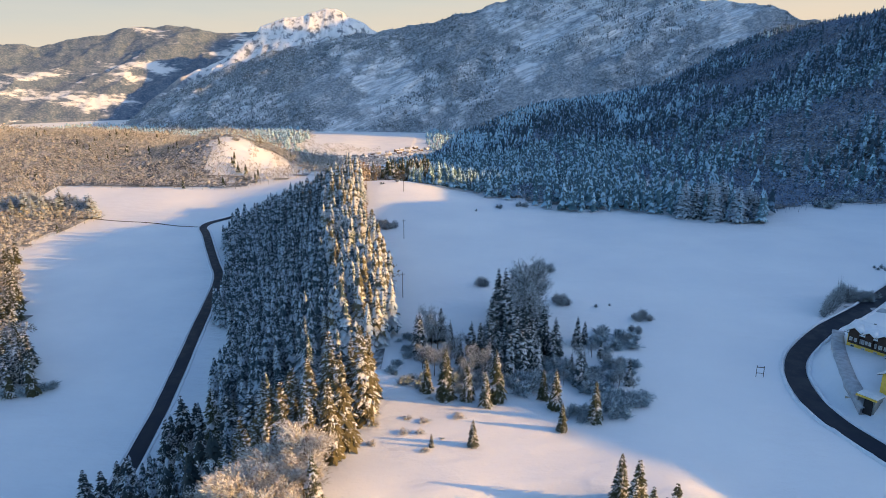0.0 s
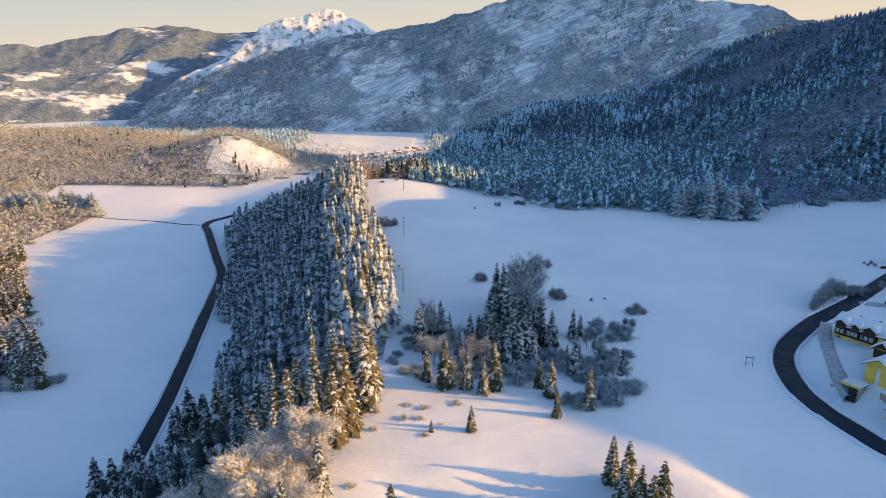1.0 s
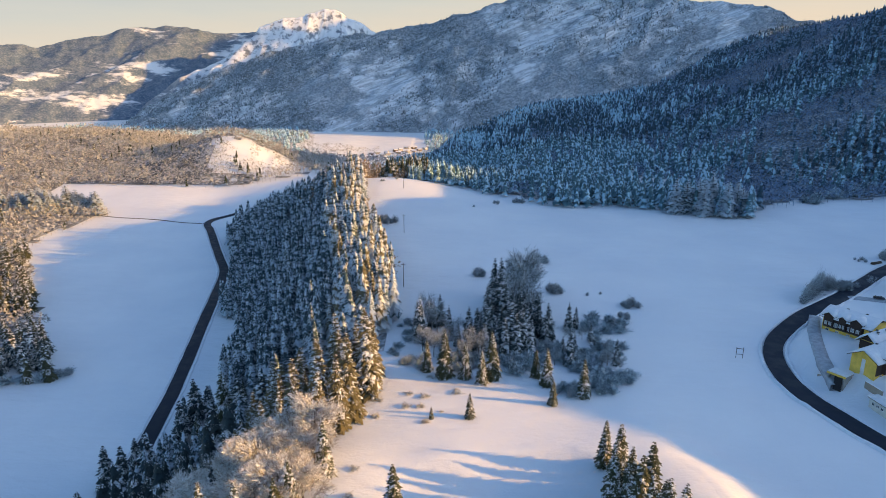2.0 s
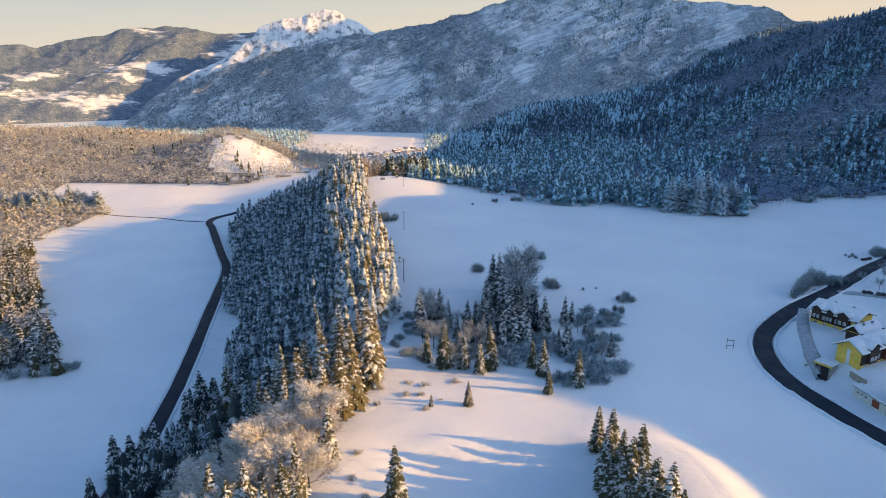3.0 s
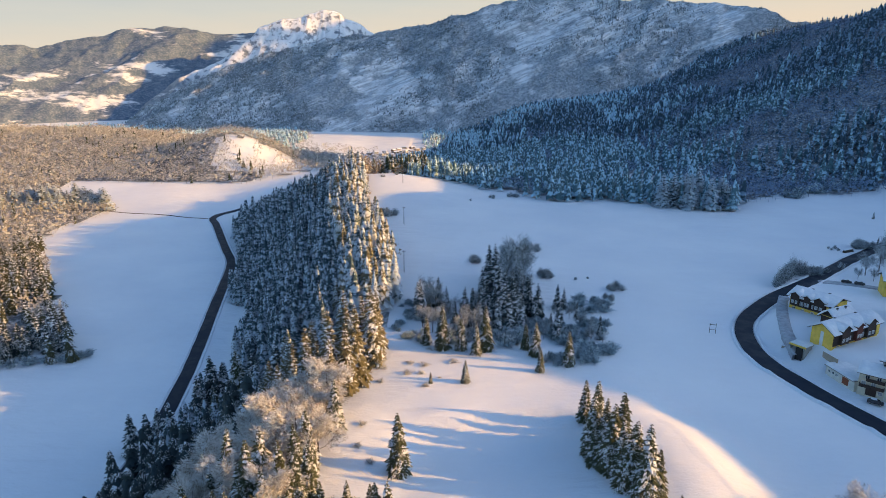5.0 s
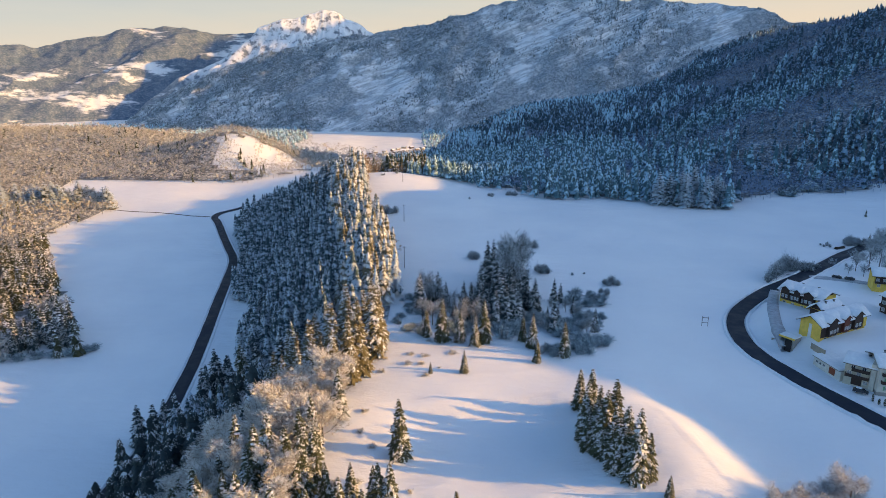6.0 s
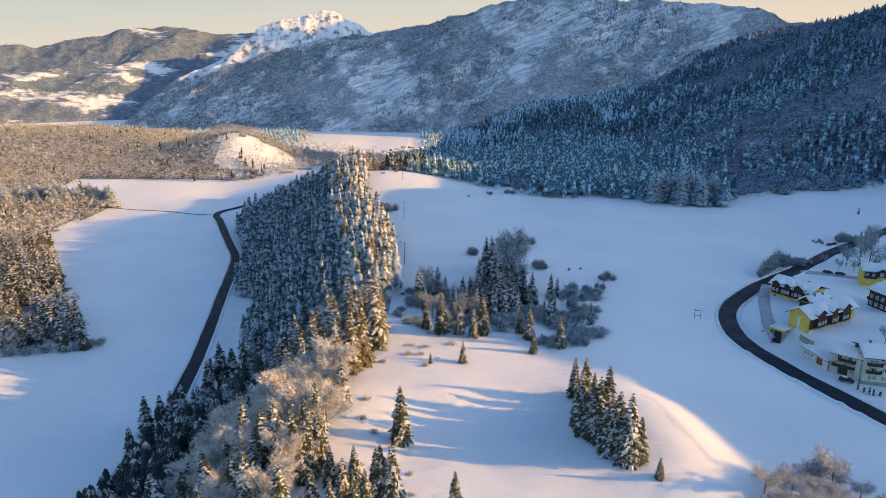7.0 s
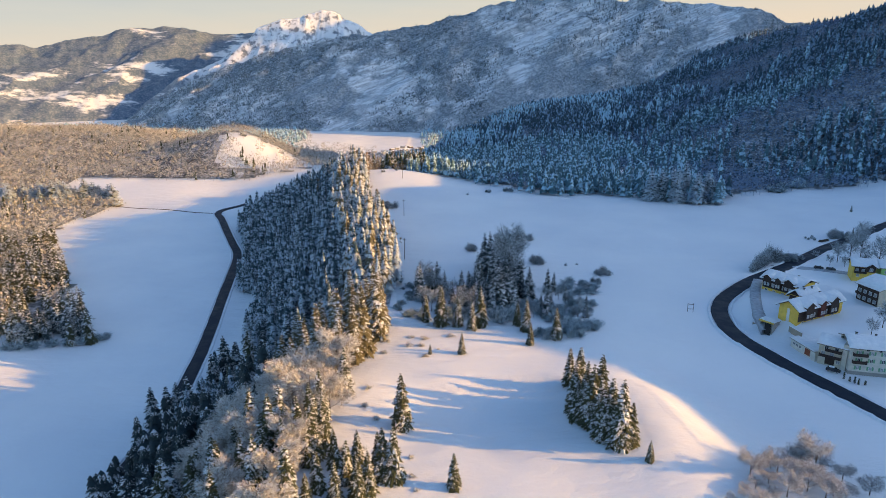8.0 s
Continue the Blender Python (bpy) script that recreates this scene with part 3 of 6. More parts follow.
def bare_tree(height, spread, twigs, seed, twig_mat, label, width=0.05):
    """A leafless tree: trunk, rising limbs and a crown of fine twigs."""
    r = np.random.default_rng(seed)
    V, F, ends = [], [], []

    def add(v, f):
        off = len(V)
        V.extend(v)
        F.extend([tuple(i + off for i in q) for q in f])
    add(*cone_trunk(height * 0.8, 0.017 * height, 7, r.uniform(-0.6, 0.6)))
    for i in range(13):
        t = r.uniform(0.25, 0.85)
        a = r.uniform(0, 6.283)
        L = spread * r.uniform(0.65, 1.1) * (1.15 - 0.6 * t)
        p = np.array([0, 0, height * t * 0.78])
        pts = [p]
        for s in range(4):
            p = p + np.array([math.cos(a), math.sin(a), 0.75 + 0.35 * s]) * L / 4 + r.normal(size=3) * 0.12
            pts.append(p)
            a += r.uniform(-0.35, 0.35)
        add(*limb(pts, 0.008 * height * (1.1 - t), 0.03))
        for _ in range(5):
            k = r.integers(1, 4)
            q = pts[k]
            d = r.normal(size=3) * 0.5 + np.array([math.cos(a), math.sin(a), 0.8])
            e = q + d * L * r.uniform(0.2, 0.4)
            add(*limb([q, (q + e) / 2 + r.normal(size=3) * 0.1, e], 0.05, 0.02, 3))
            ends.append(e)
        ends.extend(pts[2:])
    ends = np.array(ends)
    roots = ends[r.integers(0, len(ends), twigs)] + r.normal(size=(twigs, 3)) * np.array([0.75, 0.75, 0.65]) * spread * 0.16
    d = roots * np.array([1, 1, 0]) / spread + r.normal(size=(twigs, 3)) * 0.55 + np.array([0, 0, 0.5])
    d /= np.linalg.norm(d, axis=1)[:, None]
    v, f = slivers(roots, d, r.uniform(0.5, 1.5, twigs), r.uniform(0.6, 1.4, twigs) * width, r)
    root = new("bare_tree")
    new("trunk", mesh_of("trunk", V, F, BARK, True)).parent = root
    new("crown", mesh_of("crown", v, f, twig_mat)).parent = root
    return tagged(root, label, "bare tree", "bare trees")


def shrub(height, spread, twigs, seed, twig_mat, label, width=0.045):
    r = np.random.default_rng(seed)
    a, s = r.uniform(0, 6.283, twigs), np.sqrt(r.uniform(0, 1, twigs))
    lump = 1 + 0.35 * np.sin(a * 3 + seed) + 0.2 * np.sin(a * 5)
    tilt = np.stack([np.cos(a) * s * lump * spread, np.sin(a) * s * lump * spread, (1 - 0.55 * s * s) * height * r.uniform(0.55, 1.05, twigs)], -1)
    k = r.uniform(0.0, 0.85, twigs)[:, None]
    roots = tilt * np.array([0.75, 0.75, 1]) * k + np.array([0, 0, -0.1])
    d = tilt - roots + r.normal(size=(twigs, 3)) * 0.25 * height
    d /= np.linalg.norm(d, axis=1)[:, None]
    v, f = slivers(roots, d, r.uniform(0.3, 0.6, twigs) * height * 0.6, r.uniform(0.6, 1.4, twigs) * width, r)
    stems = [limb([np.zeros(3), t * 0.5, t * 0.9], 0.05, 0.02, 3) for t in tilt[:9]]
    V, F = [], []
    for sv, sf in stems:
        off = len(V)
        V.extend(sv)
        F.extend([tuple(i + off for i in q) for q in sf])
    root = new("shrub")
    new("stem", mesh_of("stem", V, F, BARK)).parent = root
    new("crown", mesh_of("crown", v, f, twig_mat)).parent = root
    return tagged(root, label, "shrub", "shrubs")


def placed(x, y, scale=1.0, turn=None, wide=1.0, sink=0.1):
    turn = rng.uniform(0, 360) if turn is None else turn
    return pose(x, y, land_at(x, y) - sink, 0, 0, turn) @ Matrix.Diagonal((scale * wide, scale * wide, scale, 1))


class Kind:
    """The first call places the model itself, later ones its copies."""

    def __init__(self, models):
        self.models, self.used = models, [False] * len(models)

    def put(self, m, which=None):
        i = int(rng.integers(len(self.models))) if which is None else which
        if not self.used[i]:
            self.used[i] = True
            self.models[i].matrix_basis = m
            return self.models[i]
        return copy_thing(self.models[i], m)


NEAR_LABEL = "dark green spruce with fresh snow on its boughs"
near_spruce = Kind([spruce(20, 0.6, 4.5, 30, 12, 1, 100 + i, NEEDLE, NEAR_LABEL) for i in range(5)])
sunlit_spruce = Kind([spruce(20, 0.8, 4.2, 28, 11, 1, 150 + i, NEEDLE_SUN, "green spruce with sunlit gold in its needles, lightly dusted with snow") for i in range(3)])
shade_spruce = Kind([spruce(20, 0.6, 4.4, 26, 10, 1, 170 + i, NEEDLE_SHADE, "blue-green spruce with dark shade put into its needles and little snow") for i in range(4)])
wood_spruce = Kind([spruce(20, 1.2, 4.4, 22, 9, 1, 200 + i, NEEDLE_DEEP, "tall snow-laden spruce in the dense wood") for i in range(5)])
frost_tree = Kind([bare_tree(17, 5.6, 7500, 300 + i, TWIG, "leafless deciduous tree with frosted brown twigs", 0.07) for i in range(4)])
dark_tree = Kind([bare_tree(11, 4.2, 1700, 320 + i, TWIG_DARK, "grey leafless deciduous tree dusted with snow") for i in range(3)])
pale_tree = Kind([bare_tree(15, 6.0, 3900, 340 + i, TWIG_RIME, "leafless tree thick with white rime", 0.085) for i in range(2)])
pale_shrub = Kind([shrub(3.4, 3.4, 1200, 440 + i, TWIG_PALE, "rimed pale shrub in the snow") for i in range(3)])
tall_shrub = Kind([shrub(7.5, 4.0, 1700, 460 + i, TWIG_DARK, "tall grey leafless bush standing in the snow", 0.06) for i in range(4)])
haze_shrub = Kind([shrub(4.2, 2.6, 650, 480 + i, TWIG_HAZE, "dense rimed grey-blue bush in the snow", 0.1) for i in range(4)])
dark_shrub = Kind([shrub(4.4, 3.2, 1000, 400 + i, TWIG_DARK, "grey leafless shrub standing in the snow") for i in range(4)])
frost_shrub = Kind([shrub(2.6, 2.2, 700, 420 + i, TWIG_PALE if i else TWIG, "low frosted brown shrub in the snow", 0.06) for i in range(3)])

# the group on the sunny slope: x, y, height
for x, y, h in [(40, 132.3, 12.5), (41.2, 123.6, 17), (38.5, 116.6, 15.5), (44, 109.6, 20), (41.6, 108.3, 18.5), (44.8, 100.5, 21), (42.7, 100.3, 17.5), (46.3, 96.3, 19), (49.1, 96.6, 14.5), (51.8, 89.2, 6.5),
                (40.2, 111.7, 15.5), (43, 105, 18), (41.5, 115, 16), (47.8, 98.5, 16), (43.8, 113.5, 17), (42, 119, 16), (42.5, 128, 14), (39.6, 120.5, 16.5), (45.5, 104.5, 17), (52.9, 90.4, 4.5), (38.2, 113, 11)]:
    near_spruce.put(placed(x, y, h / 20, wide=1.02))
# single trees on the plateau
for x, y, h in [(-10.5, 111, 17), (3.3, 81, 11.5), (-15.3, 91, 15), (-11, 84, 16), (-18.9, 77.6, 15), (-24, 77.5, 11), (-13.6, 84.5, 14), (-22, 83, 14), (-20, 88.5, 13), (-16.5, 79, 12.5), (-26, 90, 14), (-23, 73, 12), (-28.5, 80, 13), (-21, 95, 10), (-30, 74, 12), (7.7, 154.4, 7.8), (-3, 154, 5)]:
    near_spruce.put(placed(x, y, h / 20, wide=1.05))
# snowy spruces along the wood's near edge
for x, y, h in [(-36, 96, 19), (-33, 101, 18), (-38.5, 90, 17), (-42, 85.5, 16), (-35, 107, 17), (-45, 95, 18), (-32.5, 91, 15), (-40.5, 101.5, 18), (-37, 82, 15), (-47, 88, 16)]:
    near_spruce.put(placed(x, y, h / 20))
# the copse in the middle of the plateau: the trees along its sunny front, its heart in shade-coloured needles, the
# outliers
for x, y, h in [(0.8, 179.4, 21), (-4.9, 183.8, 18), (7.2, 178.6, 13.5), (12.1, 174.8, 13), (15.4, 178.3, 16), (31.9, 161.9, 11), (41.6, 166.4, 12.5), (32, 173.8, 13.5), (29.3, 179.3, 11.5), (43.5, 168.5, 9)]:
    near_spruce.put(placed(x, y, h / 20))
for x, y, h in [(23.7, 243.6, 21), (21.7, 250.7, 19), (20.5, 225.7, 19), (23.3, 222.2, 18), (16.8, 214.7, 17.5), (25.3, 215.3, 19), (27.6, 212, 18), (17.4, 204.5, 17), (20.4, 202.9, 16.5), (23.4, 201.3, 16), (26.5, 201.5, 15),
                (29.8, 208.6, 15), (31.3, 205.1, 14), (34.7, 214.2, 16.5), (37.7, 210.6, 14), (21.1, 196, 15.5), (24.8, 196.2, 15), (28.2, 199.8, 13), (12.4, 207.9, 15), (9.6, 211.4, 12), (22.5, 234, 18), (19.5, 237, 15)]:
    shade_spruce.put(placed(x, y, h / 20, wide=1.05))
for x, y, h in [(47.1, 220.4, 11), (50.1, 222.3, 10), (52.9, 209.4, 10), (57.3, 190.1, 10.5), (41.7, 189, 12), (40.4, 195.2, 8.5), (44.7, 196.8, 8.5), (-7.8, 211.5, 15), (-4, 221.9, 14.5), (-0.7, 223.7, 13.5), (48.5, 224.5, 8), (-9, 217, 12), (5.6, 205, 9), (10.5, 201, 8.5), (2.5, 215, 11), (-6, 206, 9), (0, 201, 8)]:
    shade_spruce.put(placed(x, y, h / 20))
for i in range(26):
    shade_spruce.put(placed(rng.uniform(14, 37), rng.uniform(196, 232), rng.uniform(0.45, 0.85)))
for x, y, h in [(32.7, 254.2, 17.5), (30.2, 256.6, 15.5), (34.4, 249.8, 14), (29, 248, 15), (33, 243, 14), (30, 237, 13), (35, 246, 12),  (34, 226, 12), (31, 230, 13)]:
    dark_tree.put(placed(x, y, h / 11, wide=0.9))
for i in range(20):
    dark_tree.put(placed(rng.uniform(-8, 34), rng.uniform(188, 228), rng.uniform(0.4, 0.75)))
for i in range(12):
    dark_tree.put(placed(rng.uniform(36, 58), rng.uniform(178, 212), rng.uniform(0.25, 0.45)))
# rimed bushes filling the copse and its skirts
for x, y, r, n, s in [(54, 178, 6, 10, 1.0), (47, 171, 5, 7, 0.9), (46, 190, 8, 12, 1.0), (38, 169, 4, 5, 0.9), (56, 200, 7, 9, 0.9), (60, 222, 9, 9, 1.0), (38, 200, 6, 8, 1.1), (26, 188, 8, 10, 1.1), (8, 190, 8, 10, 1.1), (-8, 190, 5, 5, 0.8)]:
    for i in range(n):
        a, q = 2.4 * i, r * math.sqrt((i + 0.4) / n)
        haze_shrub.put(placed(x + q * math.cos(a), y + q * math.sin(a), s * rng.uniform(0.7, 1.25), wide=rng.uniform(0.9, 1.3)))
for i in range(16):
    haze_shrub.put(placed(rng.uniform(-17, -5), rng.uniform(184, 226), rng.uniform(0.4, 0.8), wide=1.3))
# shrubs out on the snow
for x, y, r, n, s in [(46, 304, 5.5, 7, 1.0), (48.5, 260, 4, 5, 0.9), (76.5, 244, 4, 5, 0.9), (71, 232, 3, 3, 0.6), (64, 223, 3, 3, 0.7), (-36, 388, 9, 12, 1.25), (-34, 496, 3, 2, 0.6), (-43, 484, 2, 2, 0.5), (38, 443, 3, 3, 0.7),
                      (53, 447, 4, 4, 0.9), (172, 264, 5, 6, 1.0), (179, 268, 4, 5, 0.75), (224, 311, 5, 6, 1.1), (231, 312, 5, 6, 0.9), (209, 309, 5, 4, 0.5), (17.5, 282, 2.5, 4, 1.15), (22, 428, 1, 1, 0.4), (62, 256, 1, 1, 0.4), (68, 258, 1, 1, 0.35)]:
    for i in range(n):
        a = 6.283 * (i + rng.uniform(0, 0.6)) / n
        q = r * math.sqrt((i + 0.3) / n)
        tall_shrub.put(placed(x + q * math.cos(a), y + 0.7 * q * math.sin(a), s * rng.uniform(0.7, 1.1)))
for x, y, h in [(272.5, 378, 7.5), (238, 318, 7)]:
    near_spruce.put(placed(x, y, h / 20))
for x, y, s in [(161, 259.6, 1.75), (152.5, 250.5, 1.5), (147.5, 245.5, 1.0), (166, 261.5, 1.4), (169, 263, 1.2), (157, 255, 1.55), (163.5, 262, 1.6), (150, 248, 1.2), (155, 254, 1.4), (159, 257, 1.6), (165, 264, 1.3)]:
    tall_shrub.put(placed(x, y, s * 1.25, wide=0.6))
for i in range(12):
    frost_shrub.put(placed(rng.uniform(-21, 8), rng.uniform(152, 180), rng.uniform(0.3, 0.9), wide=rng.uniform(0.8, 1.7)))
for i in range(16):
    frost_shrub.put(placed(rng.uniform(-27, -4), rng.uniform(74, 98), rng.uniform(0.5, 1.0), wide=rng.uniform(0.8, 1.6)))
for i in range(3):
    frost_shrub.put(placed(rng.uniform(-22, -14), rng.uniform(112, 150), rng.uniform(0.5, 1.0)))

# frosted trees below the hamlet
for x, y, s in [(83, 86, 0.5), (91, 92, 0.55), (101, 90, 0.7), (97, 78, 0.6), (103, 80, 0.65), (110, 82, 0.7), (87, 90, 0.5), (78, 78, 0.42), (82, 81, 0.5), (86, 83, 0.55), (90, 87, 0.65), (88, 78, 0.55), (95, 90, 0.7), (95, 82, 0.65), (100, 86, 0.7), (104, 93, 0.7), (74, 76, 0.3), (92, 84, 0.6), (98, 94, 0.6), (84, 77, 0.5), (107, 88, 0.7), (80, 74, 0.45)]:
    pale_tree.put(placed(x - 8, y - 1, s * 0.95, wide=1.3))


def scatter(n, box, keep, gap, seed):
    """Random places in a box that keep() allows, at least gap metres apart."""
    r = np.random.default_rng(seed)
    x, y = r.uniform(box[0], box[1], n), r.uniform(box[2], box[3], n)
    ok = keep(x, y)
    x, y = x[ok], y[ok]
    taken, out = {}, []
    for px, py in zip(x, y):
        c = (int(px // gap), int(py // gap))
        if all((px - qx) ** 2 + (py - qy) ** 2 > gap * gap for i in (-1, 0, 1) for j in (-1, 0, 1) for qx, qy in taken.get((c[0] + i, c[1] + j), ())):
            taken.setdefault(c, []).append((px, py))
            out.append((px, py))
    return np.array(out)


# the wood on the bank between plateau and valley road
def in_wood(x, y):
    edge, road = np.interp(y, EDGE_Y, EDGE_X), np.interp(y, ROAD_Y, ROAD_X)
    start = road + 9 + (edge - road) * np.interp(y, [490, 540, 600, 625], [0, 0.13, 0.33, 0.55]) + 14 * smooth(205, 240, y) * (1 - smooth(325, 350, y))
    return (x > start + 3 * value_noise(y / 9, 0 * y, 2)) & (x < edge - 1.5 + 3 * value_noise(y / 7, 0 * y, 4))


wood = scatter(30000, (-260, -10, 60, 620), in_wood, 4.7, 11)
close = wood[:, 1] < 175
wood = np.concatenate([wood[close], scatter(60000, (-260, -10, 175, 620), in_wood, 4.5, 13)])
wood = wood[np.argsort(wood[:, 1])]
dense, tip, count = [], [], 0
for x, y in wood:
    inner = np.interp(y, EDGE_Y, EDGE_X) - x
    if 190 + 9 * value_noise(x / 14, 0, 35) < y < 230 + 17 * value_noise(x / 12, 0, 34) and inner > 26 + 8 * value_noise(y / 9, 0, 33):
        if rng.random() < 0.4:
            pale_shrub.put(placed(x, y, rng.uniform(0.7, 1.4)))
        elif rng.random() < 0.45:
            near_spruce.put(placed(x, y, rng.uniform(0.3, 0.55)))
            count += 1
        continue
    # gap added behind the edge trees so sun reaches the valley meadow
    if 185 < y < 213 and inner < 30 and rng.random() < 0.9:
        continue
    # trees on the sunny edge get the sun-coloured needles
    if 143 <= y < 183 and inner < 36:
        sunlit_spruce.put(placed(x, y, rng.uniform(1.0, 1.35) * (1 - 0.008 * inner), wide=1.0))
        count += 1
        continue
    if 108 < y < 148 and 18 < inner < 46 and rng.random() < 0.18:
        (near_spruce if rng.random() < 0.5 else shade_spruce).put(placed(x, y, rng.uniform(0.75, 1.05)))
        continue
    leafless = (y < 112 and inner < 36) or (112 <= y < 148 and inner < 46)
    if leafless:
        if y < 112 and rng.random() < 0.3:
            pale_tree.put(placed(x, y, rng.uniform(0.6, 0.95)))
        elif rng.random() < (0.88 if y > 112 else 0.2):
            frost_tree.put(placed(x, y, rng.uniform(0.8, 1.15), wide=1.1))
        elif rng.random() < (0.75 if y > 112 else 0.9):
            near_spruce.put(placed(x, y, rng.uniform(0.7, 1.1)))
            count += 1
    elif y < 165 and count < 85:
        (shade_spruce if inner > 45 and rng.random() < 0.7 else near_spruce).put(placed(x, y, rng.uniform(0.9, 1.3), wide=1.25))
        count += 1
    elif count < 85:
        wood_spruce.put(placed(x, y, rng.uniform(1.0, 1.35), wide=0.85))
        count += 1
    else:
        (tip if rng.random() < 0.8 * smooth(470, 520, y) * smooth(50, 20, inner) or (inner < 6 and 262 < y and rng.random() < 0.4) else dense).append((x, y))

# the row of tall spruces on the bank before the wood's gap
BANK_ROW = [(-99.6, 216.6), (-96.3, 223.9), (-91.5, 224.9), (-84.9, 223.4), (-74.7, 210.2), (-64.7, 198.6), (-56.2, 190.6), (-74.2, 196.1), (-81.0, 199.7),
            (-86.1, 197.9), (-89.4, 194.5), (-63.8, 182.9), (-55.8, 176.0), (-107.8, 195.6), (-99.2, 185.6), (-114.5, 187.3), (-106.6, 183.3), (-93.5, 186.7)]
for i, (x, y) in enumerate(BANK_ROW):
    (shade_spruce if x < -90 or i % 4 == 0 else near_spruce).put(placed(x, y, 0.95 + 0.04 * (i * 7 % 5), turn=i * 77, wide=1.25))


def stuff(name, points, models, mat, label, category, low=0.8, high=1.2, seed=3, wide=(0.9, 1.1)):
    """Many trees in one mesh, each a turned and scaled copy of one of the models."""
    r = np.random.default_rng(seed)
    points = np.asarray(points)
    which = r.integers(0, len(models), len(points))
    z = points[:, 2] if points.shape[1] == 3 else land(points[:, 0], points[:, 1])
    V, F, off = [], [], 0
    for i, (mv, mf) in enumerate(models):
        sel = np.where(which == i)[0]
        n = len(sel)
        if not n:
            continue
        a, s, w = r.uniform(0, 6.283, n), r.uniform(low, high, n), r.uniform(wide[0], wide[1], n)
        c, sn = (np.cos(a) * s * w)[:, None], (np.sin(a) * s * w)[:, None]
        v = np.stack([mv[None, :, 0] * c - mv[None, :, 1] * sn + points[sel, 0][:, None], mv[None, :, 0] * sn + mv[None, :, 1] * c + points[sel, 1][:, None], mv[None, :, 2] * s[:, None] + z[sel][:, None] - 0.2], -1)
        f = mf[None] + (off + np.arange(n) * len(mv))[:, None, None]
        V.append(v.reshape(-1, 3)), F.append(f.reshape(-1, 3))
        off += n * len(mv)
    V, F = np.concatenate(V), np.concatenate(F).astype(np.int32)
    me = bpy.data.meshes.new(name)
    me.vertices.add(len(V))
    me.vertices.foreach_set("co", V.astype(np.float32).ravel())
    me.loops.add(F.size)
    me.loops.foreach_set("vertex_index", F.ravel())
    me.polygons.add(len(F))
    me.polygons.foreach_set("loop_start", np.arange(0, F.size, 3, dtype=np.int32))
    me.materials.append(mat)
    me.update(calc_edges=True)
    me.validate()
    return tagged(new(name, me), label, category, kind="stuff")


dense = np.array(dense)
far_end = dense[:, 1] > 545 + 12 * value_noise(dense[:, 0] / 15, 0 * dense[:, 0], 36)
wood_models = [tier_crown(20, 0.8, 3.8, 13, 13, 560 + i) for i in range(8)]
front = dense[:, 1] < 168
stuff("bank_spruces", dense[front], wood_models, NEEDLE_SHADE, "spruces with shade-dark needles crowding the bank above the road", "spruce wood", 0.85, 1.25, 6, (1.15, 1.45))
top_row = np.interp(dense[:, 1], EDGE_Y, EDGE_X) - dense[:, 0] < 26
# part of the top row takes the sun-coloured copy
sun_tinted = top_row & ~front & (value_noise(dense[:, 0] / 9, dense[:, 1] / 12, 68) + 0.6 * rng.normal(size=len(dense)) > -0.15)
stuff("spruce_wood", dense[~far_end & sun_tinted], wood_models, NEEDLE_BANK_SUN, "green spruces with sunlit gold in their needles, lightly dusted with snow along the bank", "spruce wood", 0.85, 1.3, 8, (0.95, 1.25))
stuff("spruce_wood", dense[~far_end & ~front & top_row & ~sun_tinted], wood_models, NEEDLE_DEEP, "tall snow-laden spruces along the top of the bank", "spruce wood", 0.85, 1.3, 3, (0.85, 1.15))
stuff("spruce_wood", dense[~far_end & ~front & ~top_row], wood_models, NEEDLE_DEEP, "dense wood of snow-laden spruces down the bank", "spruce wood", 0.7, 1.15, 7, (0.85, 1.15))
stuff("young_spruce_wood", dense[far_end], wood_models, NEEDLE_DEEP, "younger spruces at the far end of the wood", "spruce wood", 0.4, 0.7, 4, (1.0, 1.4))

# woods on the slopes
def forest_floor(label, keep, region, step, lift):
    """Needle litter and patchy snow under the trees, darkened to stand for their shade, a thin skin on the ground."""
    xs, ys = np.arange(region[0], region[1], step), np.arange(region[2], region[3], step)
    gx, gy = np.meshgrid(xs, ys)
    ok = keep(gx + step / 2, gy + step / 2)[:-1, :-1].reshape(-1)
    nx = len(xs)
    i = (np.arange(len(ys) - 1)[:, None] * nx + np.arange(nx - 1)[None]).reshape(-1)[ok]
    faces = np.stack([i, i + 1, i + nx + 1, i + nx], -1)
    used, inverse = np.unique(faces, return_inverse=True)
    v = np.stack([gx, gy, land(gx, gy) + lift], -1).reshape(-1, 3)[used]
    ob = new("forest_floor", mesh_of("forest_floor", v, inverse.reshape(-1, 4), SHADED_LITTER, True))
    return tagged(ob, label, "forest floor", kind="structure")


forest_floor("needle litter and patchy snow, darkened as tree shade, under the bank's spruces", lambda x, y: in_wood(x - 2, y) & in_wood(x + 2, y) & ((y > 165) | (x < np.interp(y, EDGE_Y, EDGE_X) - 40)), (-260, -10, 84, 620), 4.0, 0.25)
low_models = [tier_crown(19, 1.2, 4.2, 5, 7, 600 + i) for i in range(8)]
far_models = [tier_crown(19, 1.2, 4.6, 3, 6, 620 + i) for i in range(8)]
dot_models = [tier_crown(17, 0.5, 4.4, 2, 5, 640 + i) for i in range(6)]


